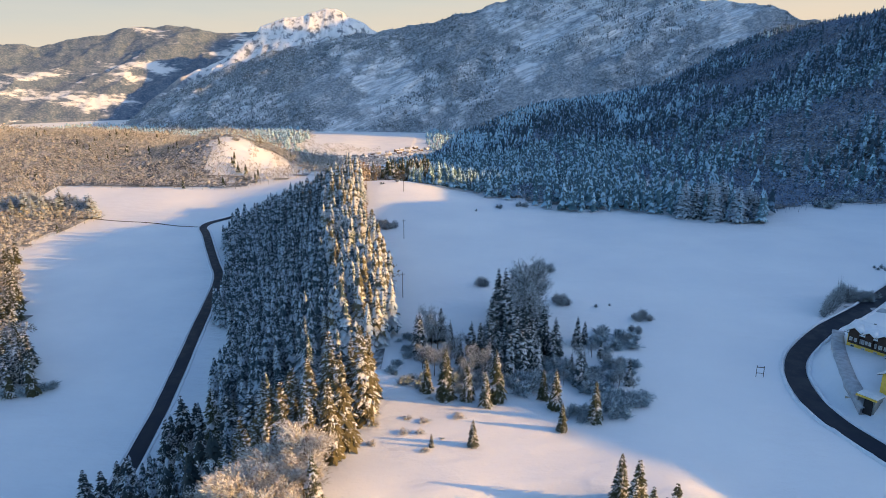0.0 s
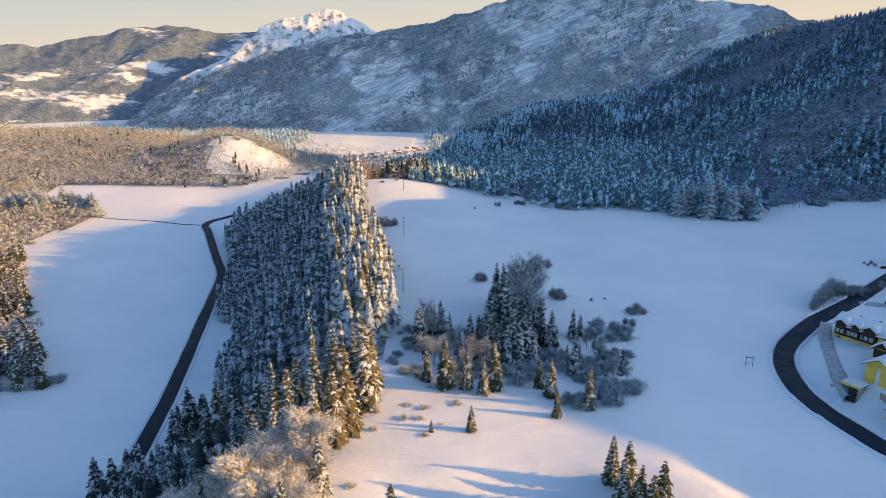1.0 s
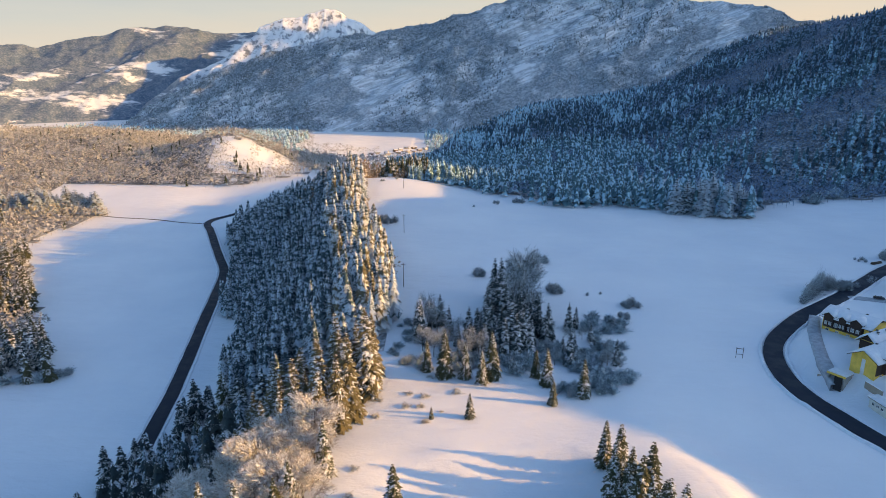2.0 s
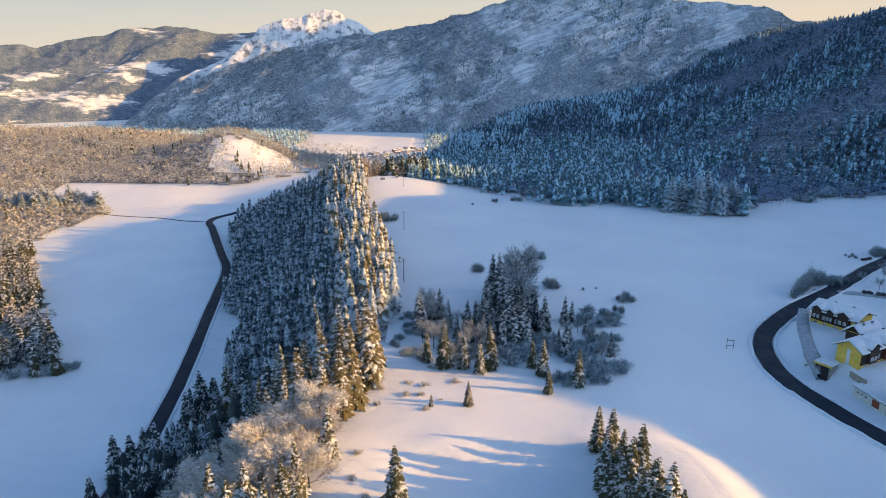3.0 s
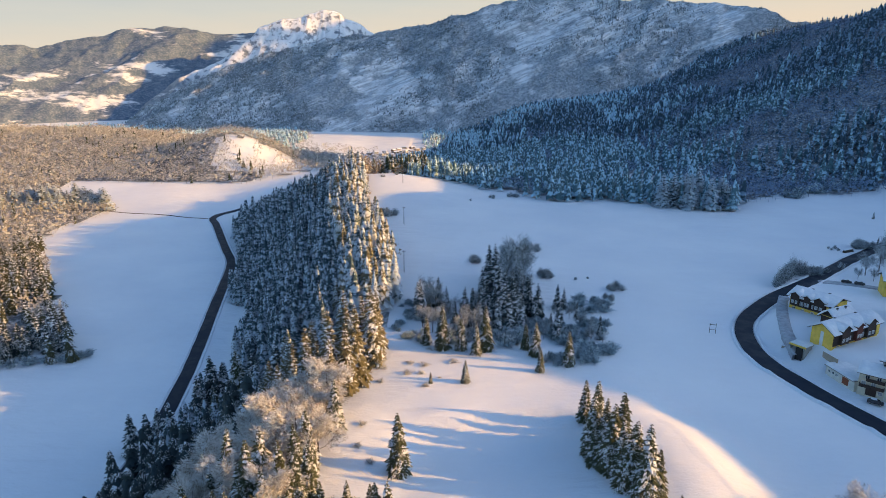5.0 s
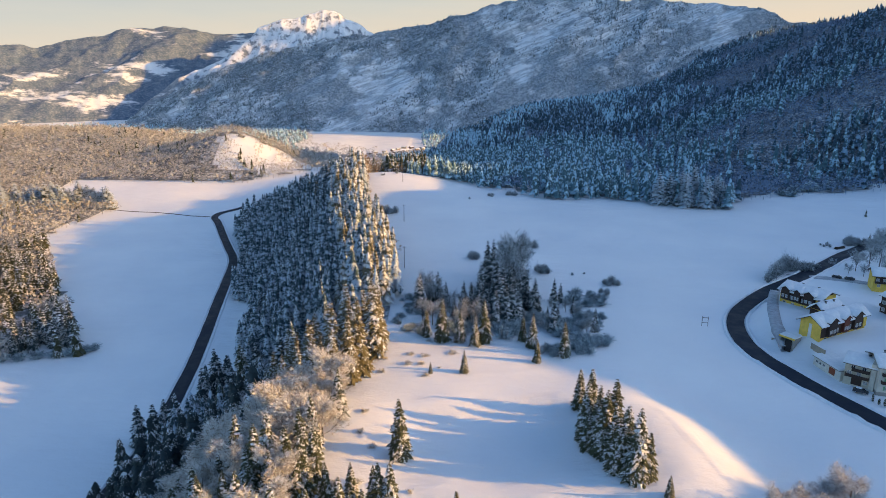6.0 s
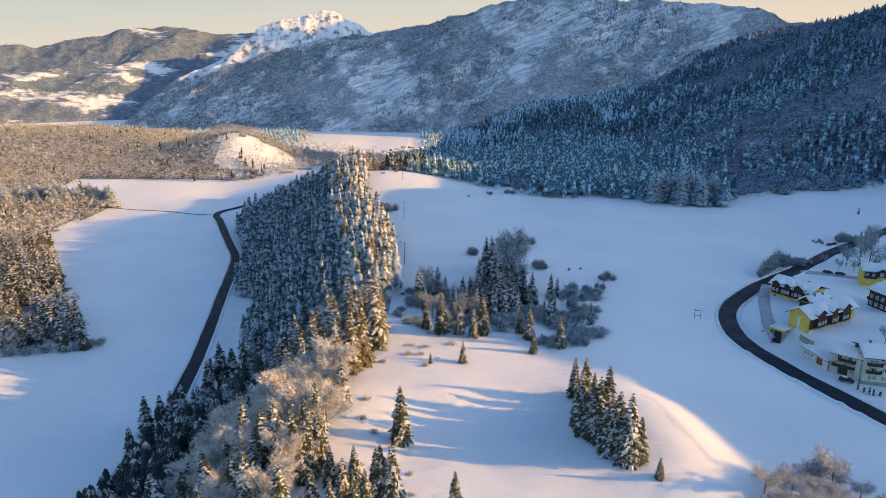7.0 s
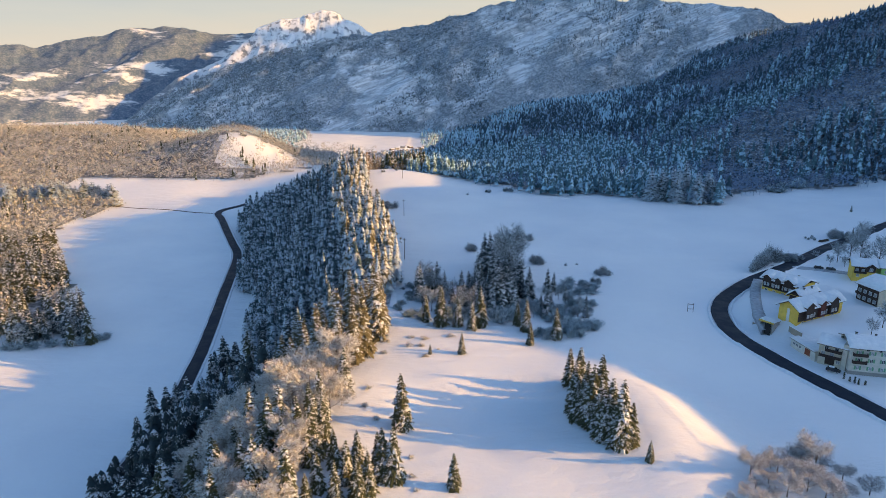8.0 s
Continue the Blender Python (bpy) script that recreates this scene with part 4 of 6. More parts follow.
def twig_clump(seed, n, height, spread, size=1.0):
    """A rounded leafless crown of small spray-like flakes, on a stem."""
    r = np.random.default_rng(seed)
    d = r.normal(size=(n, 3))
    d[:, 2] = np.abs(d[:, 2]) * 1.1 - 0.25
    d /= np.linalg.norm(d, axis=1)[:, None]
    p = d * np.array([spread, spread, height * 0.55]) * r.uniform(0.45, 1.08, n)[:, None] + np.array([0, 0, height * 0.45])
    p = p + np.sin(p * 1.3 + seed) * 0.5
    t = d + r.normal(size=(n, 3)) * 0.5
    t /= np.linalg.norm(t, axis=1)[:, None]
    p[:3], t[:3] = (0, 0, 0), (0, 0, 1)
    length = r.uniform(0.8, 1.9, n) * (0.5 + 0.5 * size)
    length[:3] = height * 0.7
    return slivers(p, t, length, np.where(np.arange(n) < 3, 0.15, r.uniform(0.3, 0.75, n) * size), r)


clump_models = [twig_clump(700 + i, 32, 10, 4.4, 1.1) for i in range(6)]


def on_right_slope(x, y):
    back = np.interp(x, [-40, -30, -18, 7, 23, 38, 77, 124, 153, 170, 190, 208, 262, 342, 520], [660, 560, 505, 494, 489, 476, 436, 428, 422, 396, 394, 424, 440, 455, 470])
    seen = np.abs(x) < 0.70 * (y + 90)
    clearing = np.hypot((x - 171) / 24, (y - 530) / 30) < 1
    return (y > back + 4 * value_noise(x / 8, 0 * x, 6)) & seen & ~clearing & (x > -60 + 0.03 * (y - 600)) & ((x > -32) | (y > 640))


forest_floor("needle litter and patchy snow, darkened as tree shade, under the hillside forest", lambda x, y: on_right_slope(x, y - 14 - 8 * value_noise(x / 13, y / 13, 61)) & (y > 430), (-60, 900, 390, 1700), 7.0, 0.5)
slope_r = scatter(190000, (-60, 900, 390, 1700), on_right_slope, 5.2, 21)
mixed = value_noise(slope_r[:, 0] / 60, slope_r[:, 1] / 60, 8) + 0.6 * rng.normal(size=len(slope_r)) * 0.6
bare = (mixed > 0.42 - 0.6 * smooth(220, 450, slope_r[:, 0])) | ((slope_r[:, 0] > 200) & (slope_r[:, 1] < 462) & (mixed > -0.3))
near_r = slope_r[:, 1] < 780
leafless_r = bare
# towards the right trees take the darker copy, painting dimmer light
darker_side = slope_r[:, 0] + 70 * value_noise(slope_r[:, 0] / 90, slope_r[:, 1] / 90, 66) + 80 * rng.normal(size=len(slope_r)) > 230 + 0.22 * slope_r[:, 1]
stuff("hillside_spruces", slope_r[~bare & darker_side], low_models, NEEDLE_FAR_DARK, "spruce forest coloured dark blue for the dimmer right of the hillside", "spruce forest", 0.5, 1.05, 55, (0.85, 1.25))
bare = bare | darker_side
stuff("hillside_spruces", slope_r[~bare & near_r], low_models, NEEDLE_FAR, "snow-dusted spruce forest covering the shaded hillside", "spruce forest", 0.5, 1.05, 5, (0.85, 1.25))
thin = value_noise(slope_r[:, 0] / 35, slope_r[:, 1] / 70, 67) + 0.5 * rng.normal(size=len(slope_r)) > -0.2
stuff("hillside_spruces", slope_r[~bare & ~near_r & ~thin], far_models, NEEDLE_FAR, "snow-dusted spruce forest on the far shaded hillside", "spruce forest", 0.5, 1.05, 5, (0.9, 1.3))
stuff("hillside_spruces", slope_r[~bare & ~near_r & thin], far_models, NEEDLE_FAR_DARK, "spruce forest in darker shade-blue colours on the far hillside", "spruce forest", 0.5, 1.05, 57, (0.9, 1.3))
stuff("hillside_bare_trees", slope_r[leafless_r], clump_models, TWIG_TEAL, "leafless trees with dark shade blue in their twigs among the hillside spruces", "bare forest", 0.7, 1.2, 6)


def on_left_hill(x, y):
    edge = np.interp(y, [150, 200, 258, 270, 305, 390, 480, 530, 575, 598, 612, 640, 700, 760], [-150, -205, -215, -176, -201, -258, -316, -322, -316, -308, -330, -318, -280, -200])
    edge = np.where(y > 690, np.interp(y, [690, 720, 760, 900, 1200], [-240, -170, -130, -130, -200]), edge)
    meadow = (x > -400) & (x < -170) & (y > 600) & (y < 705)
    bald = np.hypot((x + 205) / 45, (y - 775) / 32) + 0.5 * value_noise(x / 9, y / 9, 63) < 1
    bald = bald & (value_noise(x / 3.1, y / 3.1, 64) < 0.5)
    return (x < edge + 4 * value_noise(y / 10, 0 * y, 12)) & ~meadow & ~bald & (np.abs(x) < 0.72 * (y + 90)) & (y > 255)


forest_floor("leaf litter and patchy snow, darkened as tree shade, under the valley woods", lambda x, y: on_left_hill(x + 7 + 5 * value_noise(x / 11, y / 11, 65), y - 7) & (y > 275) & (np.hypot((x + 205) / 62, (y - 770) / 48) + 0.35 * value_noise(x / 12, y / 12, 62) > 1), (-1000, -120, 255, 1350), 8.0, 0.5)
slope_l = scatter(90000, (-1000, -120, 255, 1350), on_left_hill, 5.2, 31)
slope_l = slope_l[(slope_l[:, 1] > 330) | (rng.random(len(slope_l)) < 0.8)]
con = (value_noise(slope_l[:, 0] / 45, slope_l[:, 1] / 45, 18) + 0.5 * rng.normal(size=len(slope_l))) > -0.6 + 1.75 * smooth(330, 600, slope_l[:, 1])
close_l = slope_l[:, 1] < 470
fine_clumps = [twig_clump(720 + i, 80, 11, 4.2, 0.75) for i in range(5)]
stuff("wood_edge_trees", tip, fine_clumps, TWIG_EDGE, "sunlit brown leafless trees at the end and edge of the spruce wood", "bare forest", 0.9, 1.5, 23)
brow = scatter(1500, (-88, -12, 556, 650), lambda x, y: x > np.interp(y, EDGE_Y, EDGE_X) - 2, 5.0, 51)
fir = value_noise(brow[:, 0] / 12, brow[:, 1] / 12, 52) + (brow[:, 0] + 40) / 30 > 0.15
stuff("brow_bare_trees", brow[~fir], fine_clumps, TWIG_EDGE, "brown leafless trees below the brow of the meadow", "bare forest", 0.9, 1.4, 24)
stuff("brow_spruces", brow[fir], wood_models, NEEDLE, "snow-dusted spruces below the brow of the meadow", "spruce forest", 0.8, 1.2, 25)
stuff("valley_bare_trees", slope_l[~con & close_l], fine_clumps, TWIG_HILL, "sunlit brown leafless trees at the meadow's edge", "bare forest", 0.75, 1.3, 18)
edge_models = [spruce_crown(20, 0.8, 4.6, 14, 10, 0, 540 + i, True, 2.0) for i in range(5)]
stuff("valley_spruces", slope_l[con & close_l], edge_models, NEEDLE_VALE, "snow-dusted spruces at the meadow's edge", "spruce forest", 0.7, 1.1, 19)
con, slope_l = con[~close_l], slope_l[~close_l]
stuff("valley_bare_trees", slope_l[~con], clump_models, TWIG_HILL, "sunlit brown leafless wood dusted with snow", "bare forest", 0.75, 1.3, 8)
stuff("valley_spruces", slope_l[con], low_models, NEEDLE, "spruces scattered through the valley wood", "spruce forest", 0.4, 0.75, 9)


# woods and hedges in the valley beyond
VILLAGE = spline([(-345, 2000), (-316, 2057), (-259, 2157), (-195, 2254), (-125, 2352), (-65, 2475)], 12.0)


def off_village(x, y):
    along = np.interp(y, VILLAGE[:, 1], VILLAGE[:, 0])
    return (np.abs(x - along) > 48 + 20 * value_noise(y / 40, 0 * y, 46)) | (y < 1930) | (y > 2480)


def in_far_valley(x, y):
    field = (np.degrees(np.arctan2(x, y + 57)) > -10.5) & (np.degrees(np.arctan2(x, y + 57)) < -0.8) & (y > 2330)
    meadow = value_noise(x / 150, y / 90, 27) + 0.4 * value_noise(x / 40, y / 30, 28)
    return ~field & off_village(x, y) & ((meadow > -0.75) | (y < 1700)) & (np.abs(x) < 0.7 * y) & (x < 160)


vale_models = [twig_clump(740 + i, 22, 11, 5.0, 1.2) for i in range(5)]
vale = scatter(18000, (-1700, 160, 1000, 3300), in_far_valley, 11.0, 41)
stuff("valley_woods", vale, vale_models, TWIG_HILL, "brown leafless woods along the valley floor", "bare forest", 1.0, 1.7, 12, (1.2, 1.7))

def mountain_woods():
    """Spruces on the wooded mountain across the valley, thinning on its open slopes."""
    r = np.random.default_rng(77)
    nr, na = MID_X.shape
    n = 42000
    a, b = r.uniform(0, nr * 0.72 - 1, n), r.uniform(0, na - 2, n)
    i, j = a.astype(int), b.astype(int)
    fa, fb = a - i, b - j
    at = lambda g: (g[i, j] * (1 - fa) + g[i + 1, j] * fa) * (1 - fb) + (g[i, j + 1] * (1 - fa) + g[i + 1, j + 1] * fa) * fb
    x, y, z = at(MID_X), at(MID_Y), at(MID_Z)
    gullies = value_noise((x + 1.9 * z) / 260, (z - 0.42 * x) / 46, 73)
    ok = fractal(x / 420, (y + z) / 420, 71, 4) + 0.6 * gullies + 0.28 * r.normal(size=n) > -0.12 + 0.55 * smooth(0, 500, x) * (1 - smooth(150, 330, z))
    return np.stack([x, y, z], -1)[ok & (np.abs(x) < 0.68 * y)]


stuff("mountain_woods", mountain_woods(), dot_models, NEEDLE_MOUNT, "frosted spruce woods paled with haze on the mountain across the valley", "spruce forest", 0.35, 0.75, 15, (1.0, 1.4))

# dark spruces round the sunny field
def round_field(x, y):
    az = np.degrees(np.arctan2(x, y + 57))
    left = (az < -11.2 + 1.2 * value_noise(x / 90, y / 90, 43)) & (az > -30) & (y > 1500)
    right = (az > -1.2 + 0.8 * value_noise(x / 90, y / 90, 44)) & (az < 14) & (y > 2000)
    return (left | right) & off_village(x, y)


vale_fir = scatter(8500, (-1750, 700, 1500, 3200), round_field, 13.0, 45)
# the hillside needles put the shade's blue on these woods too
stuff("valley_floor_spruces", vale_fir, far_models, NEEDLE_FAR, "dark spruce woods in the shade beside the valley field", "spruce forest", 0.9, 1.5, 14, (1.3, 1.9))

for x, y, s in [(-208, 214, 1.6), (-213, 218, 1.9), (-218, 213, 1.7), (-222, 219, 2.0)]:
    dark_shrub.put(placed(x, y, s))

# the shaded corner of the valley wood, its shade put into the needle colour
for x, y, h in [(-198, 297, 19), (-194, 288, 17), (-191, 281, 18), (-200, 290, 20), (-204, 283, 19), (-197, 279, 17), (-208, 290, 18), (-206, 276, 16), (-212, 281, 19), (-203, 270, 15), (-211, 271, 17), (-217, 276, 18), (-186, 277, 14), (-216, 266, 14), (-209, 264, 12)]:
    shade_spruce.put(placed(x, y, h / 20, wide=1.15))
for x, y, s in [(-178, 273, 1.3), (-181, 270, 1.4), (-175, 275, 1.1), (-184, 268, 1.2), (-190, 267, 1.3), (-197, 264, 1.3), (-204, 260, 1.2), (-211, 258, 1.3), (-216, 257, 1.1)]:
    haze_shrub.put(placed(x, y, s, wide=1.3))

# the tongue of spruces between the two valley meadows
for i in range(34):
    t = (i / 33) ** 0.7
    wood_spruce.put(placed(-425 + 103 * t + rng.uniform(-3, 3), 590 + 20 * t + rng.uniform(-8, 7), rng.uniform(0.8, 1.15), wide=1.5))

# the sky behind the mountains, hazy and warm near the ridges
def sky_material():
    m, n, l, b = material("winter_sky_haze", 1.0)
    c = n.new("ShaderNodeTexCoord")
    s = n.new("ShaderNodeSeparateXYZ")
    l.new(c.outputs["Object"], s.inputs[0])
    wisp = noise_node(n, l, 0.0012, 5, stretch=(1, 1, 7))
    k = arith(n, l, "ADD", arith(n, l, "MULTIPLY", s.outputs["Z"], 0.0011), arith(n, l, "MULTIPLY", arith(n, l, "SUBTRACT", wisp, 0.5), 0.22))
    k = arith(n, l, "SUBTRACT", k, arith(n, l, "MULTIPLY", s.outputs["X"], 0.00006))
    e = n.new("ShaderNodeEmission")
    l.new(ramp(n, l, k, [(0.12, (0.66, 0.5, 0.36)), (0.5, (0.5, 0.46, 0.4)), (1.0, (0.3, 0.36, 0.42))]), e.inputs["Color"])
    e.inputs["Strength"].default_value = 0.85
    l.new(e.outputs[0], n["Material Output"].inputs["Surface"])
    return m


az = np.radians(np.linspace(-58, 58, 49))
hs = np.linspace(-320, 1500, 12)
A, Hh = np.meshgrid(az, hs)
v = np.stack([4900 * np.sin(A), 4900 * np.cos(A), Hh], -1).reshape(-1, 3)
i = (np.arange(11)[:, None] * 49 + np.arange(48)[None]).reshape(-1)
tagged(new("backdrop", mesh_of("backdrop", v, np.stack([i, i + 1, i + 50, i + 49], -1), sky_material(), True)), "pale hazy winter sky above the far ridges", "sky", kind="structure")

ribbon(spline([(-207, 567), (-232, 572), (-262, 583), (-295, 592), (-325, 602)], 3.0), 1.5, 0.2, BARK, "brook", "narrow dark brook cutting through the snowy meadow", "brook", ragged=0.35, seed=17)

# rimed bushes along the hillside's foot
for x, y, s in [(276, 456, 2.0), (283, 460, 1.7), (296, 466, 2.1), (304, 470, 1.8), (313, 474, 2.2), (252, 446, 1.6), (256, 440, 1.4), (262, 449, 1.7), (326, 468, 1.6)]:
    haze_shrub.put(placed(x, y, s, wide=1.4))

# the spruces that stand out from the hillside's foot
for i in range(20):
    wood_spruce.put(placed(rng.uniform(150, 192), rng.uniform(396, 424) + (8 if i % 3 else 0), rng.uniform(0.8, 1.2), wide=1.1))


# ---- the hamlet ----
def paint(name, colour, spots=0.12, rough=0.85):
    m, n, l, b = material(name, rough)
    f = noise_node(n, l, 0.6, 5)
    g = noise_node(n, l, 6.0, 3)
    k = arith(n, l, "ADD", arith(n, l, "MULTIPLY", f, 0.7), arith(n, l, "MULTIPLY", g, 0.3))
    dark = tuple(c * (1 - 2 * spots) for c in colour)
    l.new(ramp(n, l, k, [(0.35, dark), (0.62, colour)]), b.inputs["Base Color"])
    bump(n, l, b, g, 0.2, 0.02)
    return m


def boarding(name, colour):
    m, n, l, b = material(name, 0.75)
    f = noise_node(n, l, 2.0, 4, stretch=(1.0, 1.0, 6.0))
    l.new(ramp(n, l, f, [(0.3, tuple(c * 0.55 for c in colour)), (0.7, colour)]), b.inputs["Base Color"])
    bump(n, l, b, f, 0.5, 0.03)
    return m


YELLOW = paint("yellow_render", (0.86, 0.58, 0.11))
WHITEWASH = paint("pale_render", (0.68, 0.64, 0.55))
CREAM = paint("cream_render", (0.62, 0.55, 0.42))
LIME = paint("lime_render", (0.42, 0.62, 0.2))
CONCRETE = paint("grey_concrete", (0.34, 0.32, 0.29))
TAN_WALL = paint("tan_masonry", (0.4, 0.33, 0.25))
DARK_WOOD = boarding("dark_boards", (0.07, 0.045, 0.035))
RED_WOOD = boarding("red_brown_boards", (0.16, 0.05, 0.035))
RUST = boarding("rust_red_door", (0.3, 0.09, 0.04))
GREY_WOOD = boarding("weathered_wood", (0.16, 0.14, 0.12))
SHUTTER = paint("green_shutter", (0.2, 0.38, 0.22))
FRAME_WHITE = paint("white_frame", (0.75, 0.74, 0.72))
BLACK_METAL = paint("black_metal", (0.02, 0.02, 0.022), rough=0.5)


def glass_material():
    m, n, l, b = material("window_glass", 0.06)
    b.inputs["Base Color"].default_value = (0.03, 0.04, 0.05, 1)
    b.inputs["Specular IOR Level"].default_value = 0.8
    return m


def curtain_material():
    m, n, l, b = material("curtained_glass", 0.12)
    f = noise_node(n, l, 3.0, 2, stretch=(6, 6, 0.5))
    l.new(ramp(n, l, f, [(0.35, (0.2, 0.21, 0.23)), (0.65, (0.44, 0.45, 0.46))]), b.inputs["Base Color"])
    return m


GLASS, CURTAIN = glass_material(), curtain_material()


def box_bm(x0, x1, y0, y1, z0, z1, bevel=0.0):
    bm = bmesh.new()
    bmesh.ops.create_cube(bm, size=1)
    for v in bm.verts:
        v.co = Vector(((x0 + x1) / 2 + v.co.x * (x1 - x0), (y0 + y1) / 2 + v.co.y * (y1 - y0), (z0 + z1) / 2 + v.co.z * (z1 - z0)))
    if bevel:
        bmesh.ops.bevel(bm, geom=bm.edges[:], offset=bevel, segments=2, affect="EDGES")
    return bm


def box(name, dims, mat, parent=None, label="", bevel=0.0):
    return part(name, box_bm(*dims, bevel), mat, parent, label)


def prism_bm(profile, x0, x1, slices=1, uneven=0.0, seed=0):
    """A closed outline in y and z, drawn out along x."""
    bm = bmesh.new()
    rings = []
    n = len(profile)
    for i in range(slices + 1):
        x = x0 + (x1 - x0) * i / slices
        rings.append([bm.verts.new((x + (uneven * float(value_noise(i * 0.9 + k, k * 3.1, seed)) if 0 < i < slices else 0), y, z + uneven * float(value_noise(i * 0.7, k * 1.7, seed + 3)) * (k >= n // 2))) for k, (y, z) in enumerate(profile)])
    for a, b in zip(rings, rings[1:]):
        for k in range(n):
            bm.faces.new((a[k], a[(k + 1) % n], b[(k + 1) % n], b[k]))
    bm.faces.new(rings[0][::-1])
    bm.faces.new(rings[-1])
    bmesh.ops.recalc_face_normals(bm, faces=bm.faces[:])
    return bm


def gable_roof(house, x0, x1, y0, y1, eave, rise, over=0.8, snow=0.45, board=None, seed=0):
    """Roof boards and the snow on them, the ridge along x."""
    mid = (y0 + y1) / 2
    slope = rise / (mid - y0)
    lo = eave - over * slope
    a, b = y0 - over, y1 + over
    under = [(a, lo), (mid, eave + rise), (b, lo)]
    roof = part("roof", prism_bm(under + [(y, z + 0.18) for y, z in under[::-1]], x0 - over, x1 + over), board or DARK_WOOD, house)
    top = [(a - 0.08, lo + 0.19), (mid, eave + rise + 0.19), (b + 0.08, lo + 0.19)]
    cover = [(b + 0.1, lo + 0.19 + snow * 0.6), ((b + mid) / 2, eave + rise * 0.42 + 0.19 + snow * 1.1), (mid, eave + rise + 0.1 + snow), ((a + mid) / 2, eave + rise * 0.42 + 0.19 + snow * 1.1), (a - 0.1, lo + 0.19 + snow * 0.6)]
    part("snow_cover", prism_bm(top + cover, x0 - over - 0.06, x1 + over + 0.06, max(6, int((x1 - x0) / 1.2)), 0.09, seed), PILED, roof, "thick snow on the roof", True)
    return roof


def window(house, x, y, z, w, h, side="front", shutters=False, lit=True):
    """Frame and pane set into the wall; side: front faces -y, end faces -x."""
    def dims(a0, a1, d0, d1, z0, z1):
        return (a0, a1, d0, d1, z0, z1) if side == "front" else (d0, d1, -a1, -a0, z0, z1)
    at = x if side == "front" else -x
    d = y
    bm = bmesh.new()
    for a0, a1, z0, z1 in ((-w / 2, w / 2, 0, 0.09), (-w / 2, w / 2, h - 0.09, h), (-w / 2, -w / 2 + 0.09, 0.09, h - 0.09), (w / 2 - 0.09, w / 2, 0.09, h - 0.09), (-0.04, 0.04, 0.09, h - 0.09)):
        piece = box_bm(*dims(at + a0, at + a1, d - 0.07, d + 0.05, z + z0, z + z1))
        me = bpy.data.meshes.new("piece")
        piece.to_mesh(me)
        piece.free()
        bm.from_mesh(me)
        bpy.data.meshes.remove(me)
    frame_ob = part("window", bm, FRAME_WHITE, house)
    box("pane", dims(at - w / 2 + 0.05, at + w / 2 - 0.05, d - 0.03, d + 0.02, z + 0.05, z + h - 0.05), CURTAIN if lit else GLASS, frame_ob)
    if shutters:
        for s in (-1, 1):
            c = at + s * (w / 2 + 0.28)
            box("shutter", dims(c - 0.26, c + 0.26, d - 0.09, d - 0.03, z, z + h), SHUTTER, frame_ob)
    return frame_ob


def balcony(house, x0, x1, y, z, mat=None, posts=6):
    slab = box("balcony", (x0, x1, y - 1.1, y + 0.05, z, z + 0.16), mat or DARK_WOOD, house)
    box("railing", (x0, x1, y - 1.14, y - 1.06, z + 0.2, z + 1.05), mat or DARK_WOOD, slab)
    for s in (x0, x1 - 0.08):
        box("railing", (s, s + 0.08, y - 1.06, y - 0.02, z + 0.2, z + 1.05), mat or DARK_WOOD, slab)
    box("snow_cover", (x0 + 0.1, x1 - 0.1, y - 1.0, y - 0.05, z + 0.17, z + 0.36), PILED, slab, bevel=0.05)


def chimney(house, x, y, z, h=1.0):
    c = box("chimney", (x - 0.28, x + 0.28, y - 0.28, y + 0.28, z, z + h), CONCRETE, house, bevel=0.02)
    box("cap", (x - 0.38, x + 0.38, y - 0.38, y + 0.38, z + h + 0.003, z + h + 0.13), BLACK_METAL, c, bevel=0.02)


def house_at(x, y, z, turn, label, category="house"):
    root = new("house")
    root.matrix_basis = pose(x, y, z, 0, 0, turn)
    return tagged(root, label, category, "houses of the hamlet")


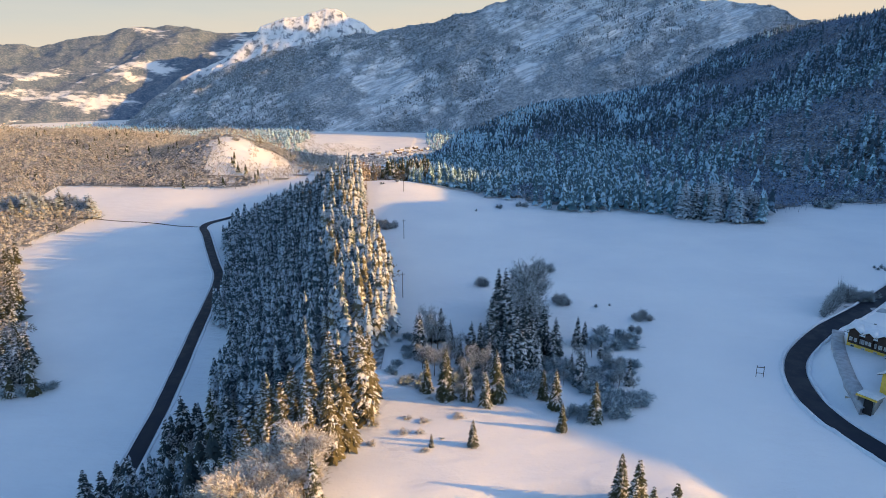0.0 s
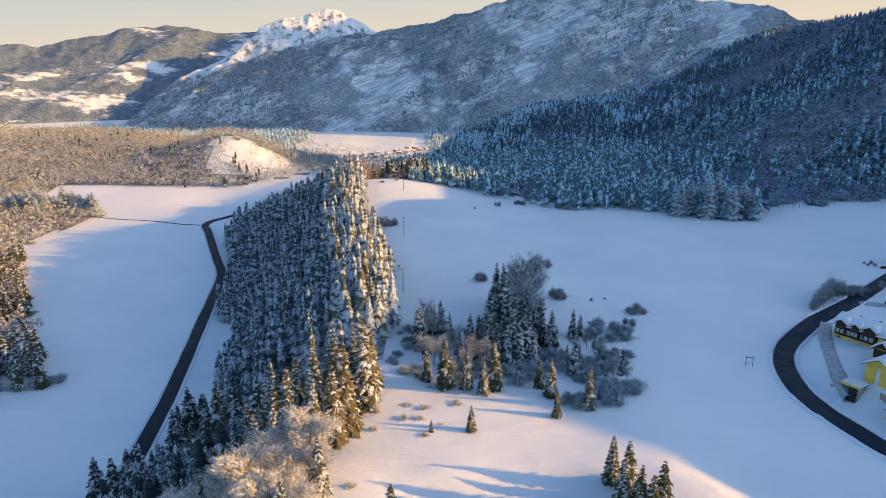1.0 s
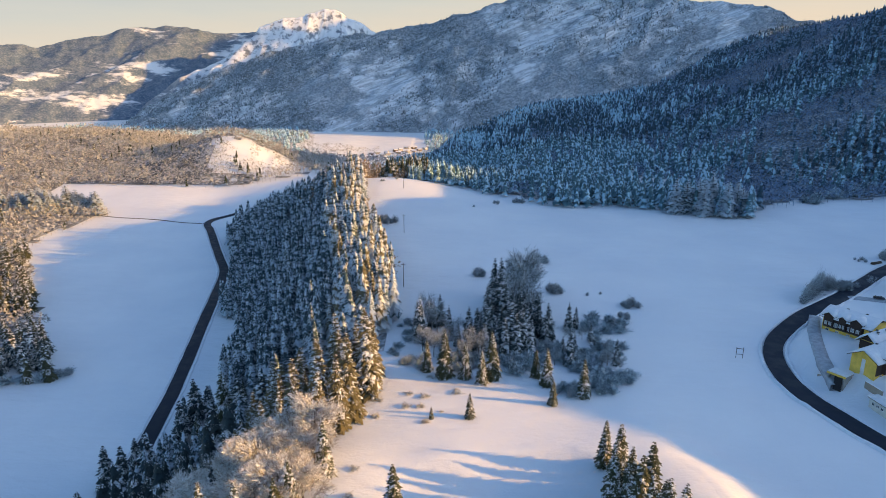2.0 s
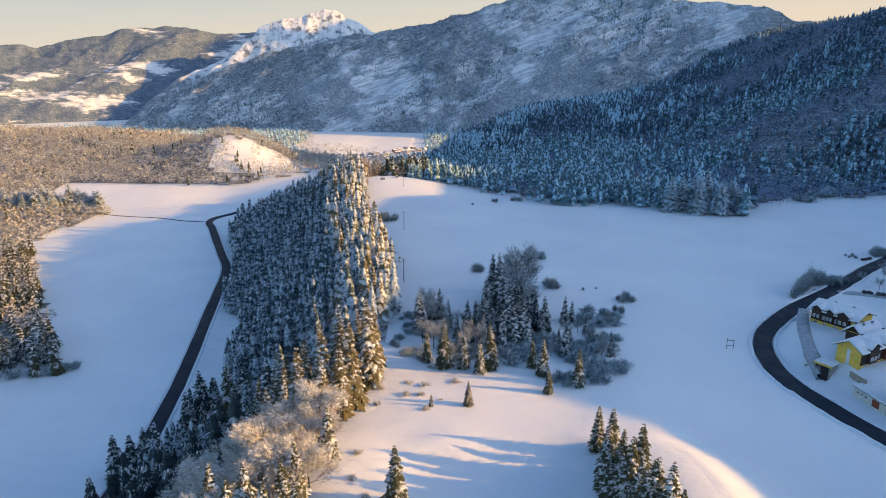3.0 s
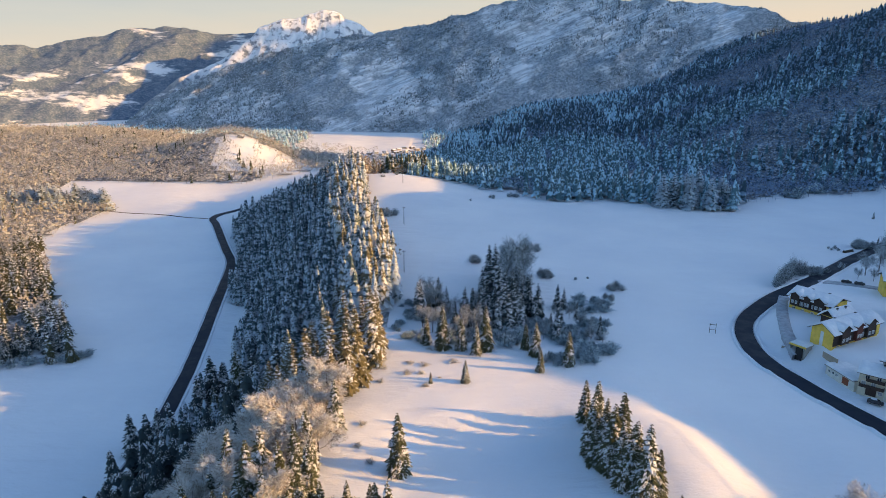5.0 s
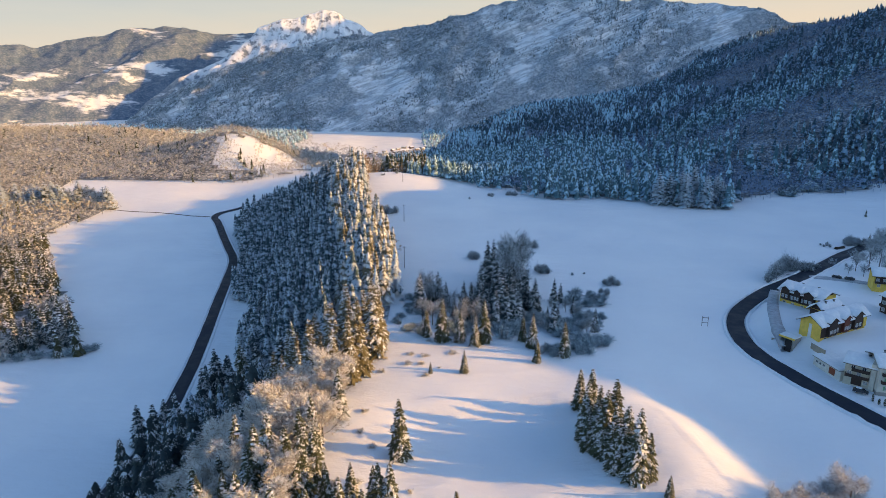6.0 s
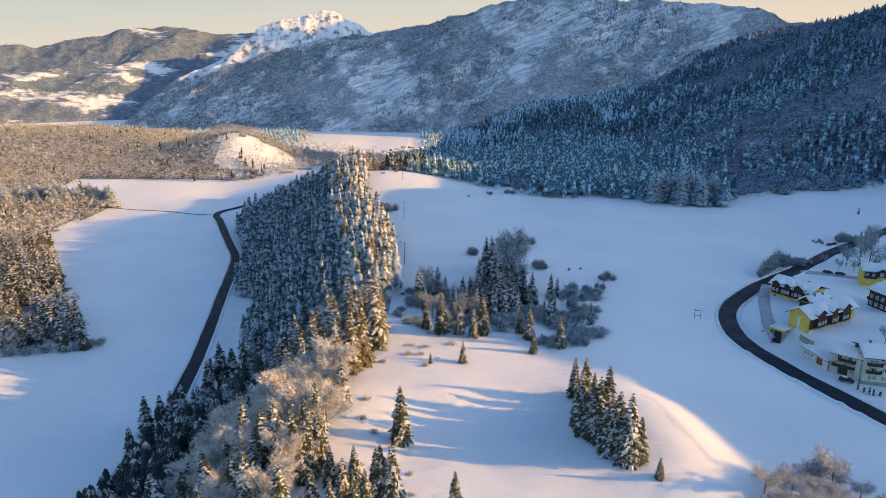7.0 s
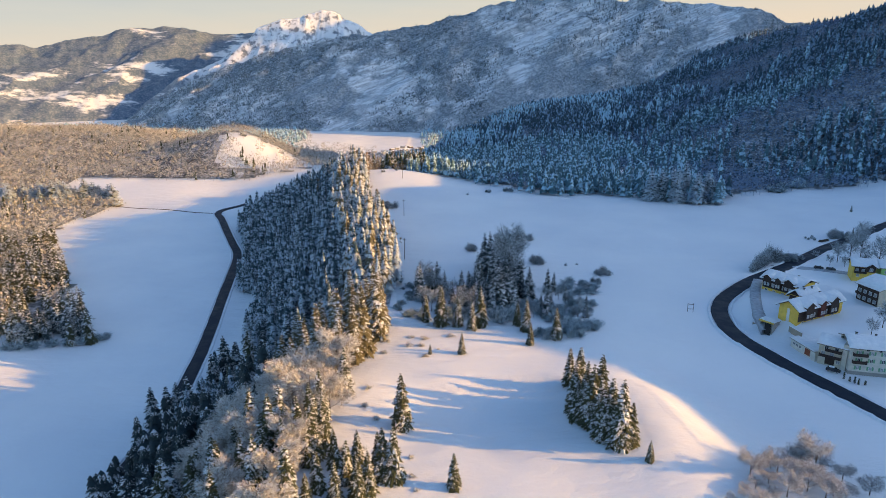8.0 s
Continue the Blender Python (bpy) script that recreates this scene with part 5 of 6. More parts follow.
def dormer(house, x, w, y, z, h, wood, out=1.15):
    """A small gabled front of dark boards with a double window."""
    front = box("dormer", (x - w / 2, x + w / 2, y - out, y + 2.2, z, z + h), wood, house)
    rise = w * 0.36
    bm = bmesh.new()
    for yy in (y - out - 0.5, y + 3.4):
        for px, pz in ((x - w / 2 - 0.45, z + h - 0.25), (x, z + h + rise), (x + w / 2 + 0.45, z + h - 0.25), (x + w / 2 + 0.45, z + h - 0.43), (x, z + h + rise - 0.2), (x - w / 2 - 0.45, z + h - 0.43)):
            bm.verts.new((px, yy, pz))
    bm.verts.ensure_lookup_table()
    for k in range(6):
        bm.faces.new((bm.verts[k], bm.verts[(k + 1) % 6], bm.verts[6 + (k + 1) % 6], bm.verts[6 + k]))
    bm.faces.new(bm.verts[:6]), bm.faces.new(bm.verts[6:12])
    bmesh.ops.recalc_face_normals(bm, faces=bm.faces[:])
    part("roof", bm, wood, front)
    bm = bmesh.new()
    ring = []
    for yy in (y - out - 0.42, y + 1.5, y + 3.6):
        ring.append([bm.verts.new((px, yy, pz)) for px, pz in ((x - w / 2 - 0.5, z + h - 0.2), (x - w / 2 - 0.5, z + h + 0.1), (x, z + h + rise + 0.4), (x + w / 2 + 0.5, z + h + 0.1), (x + w / 2 + 0.5, z + h - 0.2), (x, z + h + rise + 0.03))])
    for a, b in zip(ring, ring[1:]):
        for k in range(6):
            bm.faces.new((a[k], a[(k + 1) % 6], b[(k + 1) % 6], b[k]))
    bm.faces.new(ring[0]), bm.faces.new(ring[-1])
    bmesh.ops.recalc_face_normals(bm, faces=bm.faces[:])
    part("snow_cover", bm, PILED, front, "snow on the dormer", True)
    bm = bmesh.new()
    for px, pz in ((x - w / 2, z + h), (x + w / 2, z + h), (x, z + h + rise * 0.98)):
        bm.verts.new((px, y - out + 0.02, pz)), bm.verts.new((px, y + 2.2, pz))
    bm.verts.ensure_lookup_table()
    v = bm.verts
    for q in ((0, 2, 4), (1, 5, 3)):
        bm.faces.new([v[i] for i in q])
    for q in ((0, 4, 5, 1), (2, 3, 5, 4), (0, 1, 3, 2)):
        bm.faces.new([v[i] for i in q])
    bmesh.ops.recalc_face_normals(bm, faces=bm.faces[:])
    part("gable", bm, wood, front)
    return front


def chalet(x, y, z, turn, length, depth, wall, low, label, dormers, seed, side_strip=True, rise=2.3):
    h = house_at(x, y, z, turn, label)
    box("wall", (0, length, 0, depth, -3.5, low), YELLOW, h, "yellow rendered lower wall")
    box("cladding", (0.25, length - 1.6, -0.12, depth - 0.2, low + 0.004, wall), DARK_WOOD, h, "dark boarded upper storey")
    box("wall", (-0.04, 0.24, 0.02, depth, low + 0.004, wall), YELLOW, h, "yellow end wall")
    box("wall", (length - 1.59, length + 0.02, -0.3, depth, low + 0.004, wall + 0.5), YELLOW, h, "yellow end bay")
    mid = depth / 2
    for gx in (-0.03, length - 0.3):
        part("gable", prism_bm([(0.05, wall + 0.003), (depth - 0.05, wall + 0.003), (mid, wall + rise * 0.97)], gx, gx + 0.28), YELLOW if side_strip else DARK_WOOD, h)
    gable_roof(h, 0, length, 0, depth, wall, rise, 1.0, 0.5, seed=seed)
    for f, w, wood in dormers:
        d = dormer(h, f * length, w, 0, low + 0.4, wall - low + 0.5, wood)
        for s in (-0.22, 0.22):
            window(h, f * length + s * w, -1.19, low + 1.3, w * 0.28, 1.25)
    gaps = [a[0] for a in dormers]
    for a, b in zip(gaps, gaps[1:]):
        window(h, (a + b) / 2 * length, -0.16, low + 0.75, 1.5, 1.5)
    for f in (0.12, 0.34, 0.58, 0.8):
        window(h, f * length, -0.02, 0.2, 1.2, 0.85, lit=f > 0.3)
    if side_strip:
        box("stair_glazing", (-0.12, -0.045, mid - 0.55, mid + 0.55, 0.1, wall - 0.5), FRAME_WHITE, h, "tall white stair window")
    chimney(h, length * 0.3, mid + 1.2, wall + rise * 0.4, 1.5)
    chimney(h, length * 0.72, mid + 0.8, wall + rise * 0.5, 1.5)
    return h


D3 = [(0.2, 4.2, DARK_WOOD), (0.5, 3.0, RED_WOOD), (0.76, 4.2, DARK_WOOD)]
chalet(128.3, 168.4, 10.0, 27.3, 25.0, 7.6, 5.9, 1.25, "long yellow house with dark boarded front under snow", D3, 3)
chalet(134.2, 208.2, 9.9, -57, 15.5, 11.0, 5.3, 1.5, "yellow house with three dark wooden gables under snow", [(0.15, 3.2, DARK_WOOD), (0.45, 2.4, DARK_WOOD), (0.74, 3.8, DARK_WOOD)], 9, False, 2.0)

# the wing behind the long yellow house
h = house_at(128.3, 168.4, 10.0, 27.3, "snow-roofed wing behind the long yellow house")
box("wall", (14.5, 24.6, 8.3, 14.0, -3.0, 5.3), YELLOW, h)
box("cladding", (14.46, 24.64, 8.26, 14.04, 2.2, 5.1), DARK_WOOD, h, "dark boarded upper storey")
for gx in (14.52, 24.3):
    part("gable", prism_bm([(8.35, 5.303), (13.95, 5.303), (11.15, 7.2)], gx, gx + 0.28), DARK_WOOD, h)
gable_roof(h, 14.5, 24.6, 8.9, 14.0, 5.3, 2.2, 1.0, 0.55, seed=77)
for fx, fy in ((16, 12.2), (17.5, 10.6), (19, 11.8), (22, 10.5)):
    chimney(h, fx, fy, 6.7, 1.4)

# the dark boarded block
h = house_at(165.4, 194.9, 9.8, -75.8, "tall dark boarded house with rows of windows under snow")
box("wall", (0, 9.8, 0, 17, -2.5, 0.9), CREAM, h)
box("cladding", (0.02, 9.6, -0.1, 16.9, 0.904, 7.5), DARK_WOOD, h, "dark boarded storeys")
box("wall", (9.604, 9.9, 0.1, 17, 0.904, 7.5), CREAM, h, "cream rendered end wall")
for fx in (1.3, 3.7, 6.1, 8.4):
    for fz in (1.6, 4.3):
        window(h, fx, -0.14, fz, 1.35, 1.5)
balcony(h, 0.3, 9.4, -0.12, 3.55)
part("gable", prism_bm([(0.05, 7.503), (16.9, 7.503), (8.5, 9.7)], 9.62, 9.88), CREAM, h)
gable_roof(h, 0, 9.9, 0, 17, 7.5, 2.3, 0.9, 0.5, seed=21)
chimney(h, 4, 9.5, 9.0, 1.4)

# houses further up
h = house_at(186.5, 232.5, 7.2, -21, "small yellow house with a dark wooden balcony under snow")
box("wall", (0, 9, 0, 9, -2, 5.6), YELLOW, h)
box("cladding", (0.6, 5.2, -0.14, -0.004, 2.4, 4.9), DARK_WOOD, h)
balcony(h, 0.5, 5.3, -0.14, 2.3)
for fx, fz in ((1.6, 3.0), (4.0, 3.0), (2.2, 0.5), (7.2, 0.6)):
    window(h, fx, -0.16 if fz > 2 else -0.02, fz, 1.2, 1.3)
gable_roof(h, 0, 9, 0, 9, 5.6, 2.0, 0.9, 0.5, seed=31)
dormer(h, 6.9, 3.4, 0, 3.2, 2.6, DARK_WOOD)
window(h, 6.9, -1.19, 3.7, 1.4, 1.4)
chimney(h, 5, 5.5, 7.0, 1.4)
h = house_at(196.6, 228.4, 7.4, -20, "lime green rendered house under snow")
box("wall", (0, 12, 0, 9, -2, 5.6), LIME, h)
for fx in (2, 5.5, 9):
    window(h, fx, -0.02, 2.9, 1.2, 1.3)
    window(h, fx, -0.02, 0.4, 1.2, 1.3)
gable_roof(h, 0, 12, 0, 9, 5.6, 2.0, 0.8, 0.5, seed=41)

# the pale apartment building by the road, with its low wing
h = house_at(131.4, 141.0, 5.3, -14.8, "pale apartment building with green shutters under snow", "apartment building")
box("wall", (0, 20, 0, 11, -1.5, 8.6), WHITEWASH, h)
box("plinth", (-0.04, 20.04, -0.05, 11, -1.5, 0.55), CONCRETE, h)
for row, fz in enumerate((1.2, 3.9, 6.4)):
    for fx in (2.6, 6.2, 9.6, 13.0, 16.6):
        window(h, fx, -0.02, fz, 0.95, 1.25, shutters=True, lit=row != 1)
for fz in (3.5, 6.0):
    balcony(h, 0.7, 4.8, -0.02, fz)
    balcony(h, 14.6, 19.0, -0.02, fz)
gable_roof(h, 0, 20, 0, 11, 8.6, 1.9, 0.7, 0.45, seed=51)
for fx, fy in ((3, 7), (8.5, 6.4), (13, 4.2), (16, 7)):
    chimney(h, fx, fy, 9.6, 1.6)
for fx in (4.6, 8.2):
    box("dormer_vent", (fx - 0.35, fx + 0.35, -0.75, -0.3, 8.05, 8.55), BLACK_METAL, h)
h = house_at(125.6, 148.6, 5.4, -41.6, "cream house with two wooden balconies under snow")
box("wall", (0, 8.3, 0, 9, -1.5, 6.6), CREAM, h)
box("wall", (7.0, 8.35, -0.4, 9, -1.5, 8.2), WHITEWASH, h, "pale corner bay")
box("garage_door", (2.2, 5.0, -0.06, -0.004, 0.0, 2.2), DARK_WOOD, h)
for fx, fz in ((1.4, 3.1), (4.0, 3.1), (2.2, 5.1), (5.2, 5.1), (6.0, 0.8)):
    window(h, fx, -0.02, fz, 1.2, 1.2, lit=fz < 4)
balcony(h, 0.4, 6.8, -0.02, 2.6)
balcony(h, 2.0, 6.8, -0.02, 4.7)
gable_roof(h, 0, 8.3, 0, 9, 6.7, 1.5, 0.6, 0.45, seed=61)
chimney(h, 5.5, 4.2, 7.6, 1.4)
h = house_at(123.3, 161.5, 5.6, -80.8, "low pale garage wing with a rust red door under snow", "garage")
box("wall", (0, 12.2, 0, 7, -1.5, 2.6), WHITEWASH, h)
box("garage_door", (7.2, 9.8, -0.06, -0.004, 0.0, 2.2), RUST, h, "rust red garage door")
for fx in (1.6, 3.2, 4.8):
    window(h, fx, -0.02, 0.9, 1.0, 0.9, lit=False)
box("roof", (-0.4, 12.1, -0.5, 7.2, 2.604, 2.8), CONCRETE, h)
box("snow_cover", (-0.45, 12.1, -0.55, 7.2, 2.804, 3.3), PILED, h, "thick snow on the flat roof", bevel=0.18)

# garden walls, the carport under the yellow house and the lane
LANE = paint("packed_snow", (0.5, 0.52, 0.56), 0.2)
ribbon(spline([(143, 226), (138, 219.5), (130.5, 206), (123.5, 190), (119.8, 179), (119.2, 171)]), 3.8, 0.3, LANE, "lane", "side lane of packed grey snow", "lane", ragged=0.16, seed=8, even=True)
ribbon(spline([(161, 254), (172, 252), (183, 247.5), (195, 241), (210, 233)]), 4.5, 0.3, LANE, "parking_lane", "parking strip of packed grey snow", "lane", ragged=0.06, seed=9, even=True)
c = new("carport")
c.matrix_basis = pose(117.5, 173.6, 7.1, 0, 0, -57)
tagged(c, "dark carport with a yellow beam in the bank", "carport", "outbuildings")
box("wall", (0, 0.4, 0, 4.5, -1, 3.0), CONCRETE, c)
box("wall", (4.6, 5.0, 0, 4.5, -1, 3.0), CONCRETE, c)
box("wall", (0.4, 4.6, 4.1, 4.5, -1, 3.0), BLACK_METAL, c)
# flat black panel stands for the dark inside of the bay
box("shade_panel", (2.2, 4.6, -0.3, -0.26, -1.5, 3.0), BLACK_METAL, c, "black panel standing for the shade in the open bay")
box("beam", (-0.3, 5.3, -0.25, 0.15, 3.004, 3.5), YELLOW, c, "yellow painted beam")
box("roof", (-0.3, 5.3, 0.154, 4.6, 3.004, 3.3), CONCRETE, c)
box("snow_cover", (-0.3, 5.3, 0.16, 4.7, 3.304, 3.75), PILED, c, bevel=0.12)
for x, y, turn, length, height in ((117.3, 178.4, -42, 5.5, 1.6), (125.2, 167.6, -80, 6.5, 1.8)):
    w = new("garden_wall")
    w.matrix_basis = pose(x, y, land_at(x, y) - 0.5, 0, 0, turn)
    tagged(w, "low tan masonry retaining wall capped with snow", "garden wall", "garden walls")
    box("masonry", (0, length, 0, 0.4, 0, height + 0.5), TAN_WALL, w, bevel=0.03)
    box("snow_cap", (-0.05, length + 0.05, -0.05, 0.45, height + 0.504, height + 0.85), PILED, w, bevel=0.1)


def snow_bank(line, offset, seed, width=1.6, height=0.8):
    """Ploughed snow heaped along the road's edge."""
    d = np.gradient(line, axis=0)
    d /= np.linalg.norm(d, axis=1)[:, None]
    side = np.stack([-d[:, 1], d[:, 0]], -1)
    k = np.arange(len(line))
    off = offset * (1 + 0.06 * value_noise(k / 2.0, 0 * k, seed))
    base = line + side * off[:, None]
    verts = []
    profile = ((-1.0, -0.3), (-0.55, 0.55), (0.0, 1.0), (0.5, 0.6), (1.0, -0.3))
    for s, hgt in profile:
        p = base + side * (s * width / 2)
        amp = 0.75 + 0.45 * value_noise(k / 1.7, 0 * k + s, seed + 5)
        verts.append(np.column_stack([p, land(p[:, 0], p[:, 1]) + height * hgt * (amp if hgt > 0 else 1) + 0.12]))
    n, faces = len(line), []
    for a in range(4):
        for i in range(n - 1):
            faces.append((a * n + i, a * n + i + 1, (a + 1) * n + i + 1, (a + 1) * n + i))
    ob = new("snow_bank", mesh_of("snow_bank", np.concatenate(verts), [f[::-1] for f in faces], PILED, True))
    return tagged(ob, "bank of ploughed snow along the road", "snow bank", kind="structure")


RIGHT_FINE = spline([tuple(p) for p in ROAD_RIGHT[::3]], 1.5)
LEFT_FINE = spline([tuple(p) for p in ROAD_LEFT[::3]], 2.0)
for s, seed in ((4.15, 3), (-4.15, 13)):
    snow_bank(RIGHT_FINE, s, seed)
    snow_bank(LEFT_FINE, s, seed + 30, 1.2, 0.4)


# ---- cars, poles and small things ----
def car_paint(name, colour):
    m, n, l, b = material(name, 0.25)
    f = noise_node(n, l, 4, 3)
    l.new(ramp(n, l, f, [(0.4, colour), (0.8, tuple(c + 0.05 for c in colour))]), b.inputs["Base Color"])
    return m


RUBBER = paint("tyre_rubber", (0.02, 0.02, 0.02))
STEEL = paint("wheel_steel", (0.4, 0.4, 0.42), rough=0.35)


def car(x, y, turn, colour, label):
    root = new("car")
    root.matrix_basis = pose(x, y, land_at(x, y) + 0.32, 0, 0, turn)
    tagged(root, label, "car", "parked cars")
    mat = car_paint("car_paint", colour)
    side = [(-2.1, 0.35), (-2.1, 0.8), (-1.85, 0.95), (-1.3, 1.42), (0.35, 1.46), (1.0, 0.98), (1.9, 0.85), (2.1, 0.6), (2.1, 0.35)]
    bm = bmesh.new()
    rings = [[bm.verts.new((px * (0.97 if abs(py) > 0.8 else 1), py * (1 if pz < 1 else 0.8), pz)) for px, pz in side] for py in (-0.86, -0.7, 0.7, 0.86)]
    n = len(side)
    for a, b in zip(rings, rings[1:]):
        for k in range(n):
            bm.faces.new((a[k], a[(k + 1) % n], b[(k + 1) % n], b[k]))
    bm.faces.new(rings[0]), bm.faces.new(rings[-1])
    bmesh.ops.recalc_face_normals(bm, faces=bm.faces[:])
    body = part("body", bm, mat, root, smooth_shade=False)
    box("windscreen", (0.45, 0.98, -0.6, 0.6, 1.06, 1.38), GLASS, body)
    box("side_window", (-1.2, 0.3, -0.75, 0.75, 1.02, 1.36), GLASS, body)
    box("snow_cover", (-1.3, 0.3, -0.62, 0.62, 1.465, 1.6), PILED, root, "snow on the car roof", 0.06)
    for wx in (-1.3, 1.3):
        for wy in (-0.8, 0.8):
            bm = bmesh.new()
            bmesh.ops.create_cone(bm, cap_ends=True, segments=18, radius1=0.33, radius2=0.33, depth=0.22, matrix=Matrix.Translation((wx, wy, 0.33)) @ Euler((radians(90), 0, 0)).to_matrix().to_4x4())
            wheel = part("wheel", bm, RUBBER, root)
            bm = bmesh.new()
            bmesh.ops.create_cone(bm, cap_ends=True, segments=12, radius1=0.2, radius2=0.2, depth=0.26, matrix=Matrix.Translation((wx, wy, 0.33)) @ Euler((radians(90), 0, 0)).to_matrix().to_4x4())
            part("rim", bm, STEEL, wheel)


car(127.2, 141.8, -38, (0.02, 0.022, 0.03), "dark parked car dusted with snow")
car(181.0, 249.6, -30, (0.03, 0.03, 0.035), "dark car parked beside the road above the houses")
car(185.5, 247.2, -30, (0.05, 0.055, 0.06), "grey car parked beside the road above the houses")


def pole(x, y, height):
    root = new("utility_pole")
    root.matrix_basis = pose(x, y, land_at(x, y), 0, 0, 8)
    tagged(root, "weathered wooden utility pole in the snow", "utility pole", "utility poles")
    v, f = limb([(0, 0, -0.5), (0, 0, height * 0.5), (0.03, 0, height)], 0.17, 0.11, 9)
    new("post", mesh_of("post", v, f, GREY_WOOD, True)).parent = root
    arm = box("crossarm", (-0.9, 0.9, -0.16, -0.05, height - 0.75, height - 0.6), GREY_WOOD, root)
    for px in (-0.8, 0.0, 0.8):
        box("insulator", (px - 0.05, px + 0.05, -0.15, -0.06, height - 0.597, height - 0.4), FRAME_WHITE, arm, bevel=0.02)


pole(-27.5, 466, 10)
pole(-21.6, 362, 11)
pole(-16.9, 269, 11)

g = new("wooden_frame")
g.matrix_basis = pose(100.2, 195.3, land_at(100.2, 195.3), 0, 0, -12)
tagged(g, "tall open wooden frame standing in the snow", "wooden frame")
for px in (-1.15, 1.0):
    box("post", (px, px + 0.16, -0.08, 0.08, -0.5, 3.9), GREY_WOOD, g, bevel=0.02)
box("crossbar", (-1.2, 1.2, -0.07, 0.07, 3.25, 3.45), GREY_WOOD, g, bevel=0.02)
box("crossbar", (-0.98, 0.99, -0.06, 0.06, 1.3, 1.45), GREY_WOOD, g, bevel=0.02)


def thuja_crown(height, seed):
    r = np.random.default_rng(seed)
    n = 90
    a, t = r.uniform(0, 6.283, n), r.uniform(0, 0.95, n)
    rad = 0.42 * (1 - t) ** 0.6
    root = np.stack([np.cos(a) * rad * 0.5, np.sin(a) * rad * 0.5, t * height], -1)
    out = np.stack([np.cos(a) * 0.5, np.sin(a) * 0.5, np.full(n, 0.9)], -1)
    return blades(root, out, np.full(n, 0.5), np.full(n, 0.25), np.full(n, 0.0), np.full(n, 0.12))


for i, (x, y, s) in enumerate([(128.2, 137.4, 2.2), (129.0, 135.6, 1.6), (130.0, 134.6, 2.3), (130.6, 133.6, 2.2), (132.6, 133.4, 1.5)]):
    root = new("columnar_shrub")
    root.matrix_basis = pose(x, y, land_at(x, y) - 0.1)
    tagged(root, "dark evergreen columnar shrub in a snowy garden", "shrub", "garden shrubs")
    v, f = cone_trunk(s * 0.8, 0.06)
    new("trunk", mesh_of("trunk", v, f, BARK)).parent = root
    new("crown", mesh_of("crown", *thuja_crown(s, 900 + i), NEEDLE)).parent = root
# bare garden trees in the hamlet
for x, y, s in [(150, 160, 0.5), (157, 165, 0.6), (163, 172, 0.55), (147, 135, 0.45), (197, 262, 0.9), (203, 262, 1.0), (212, 268, 1.0), (206, 255, 0.8), (196, 254, 0.5), (190, 256, 0.4), (218, 282, 1.0), (226, 290, 0.9),
                (232, 300, 0.9), (170, 262, 0.35), (189, 268, 0.4), (215, 258, 0.9), (222, 268, 0.9)]:
    dark_tree.put(placed(x, y, s * 0.8))
log = new("log_pile")
log.matrix_basis = pose(213, 303, land_at(213, 303), 0, 0, 25)
tagged(log, "low stack of logs capped with snow by the road", "log pile")
for j in range(3):
    for k in range(4 - j):
        v, f = limb([(-3.4, 0, 0), (0, 0, 0), (3.4, 0, 0)], 0.22, 0.2, 8)
        v = [(px, -0.7 + 0.46 * k + 0.23 * j + 0.21 * math.sin(2 * math.pi * i / 8), 0.25 + 0.4 * j + 0.21 * math.cos(2 * math.pi * i / 8)) for i, (px, py, pz) in [(q % 8, (-3.4 + 3.4 * (q // 8), 0, 0)) for q in range(24)]]
        new("log", mesh_of("log", v, f, BARK)).parent = log
box("snow_cap", (-3.5, 3.5, -0.55, 0.75, 1.33, 1.7), PILED, log, bevel=0.15)


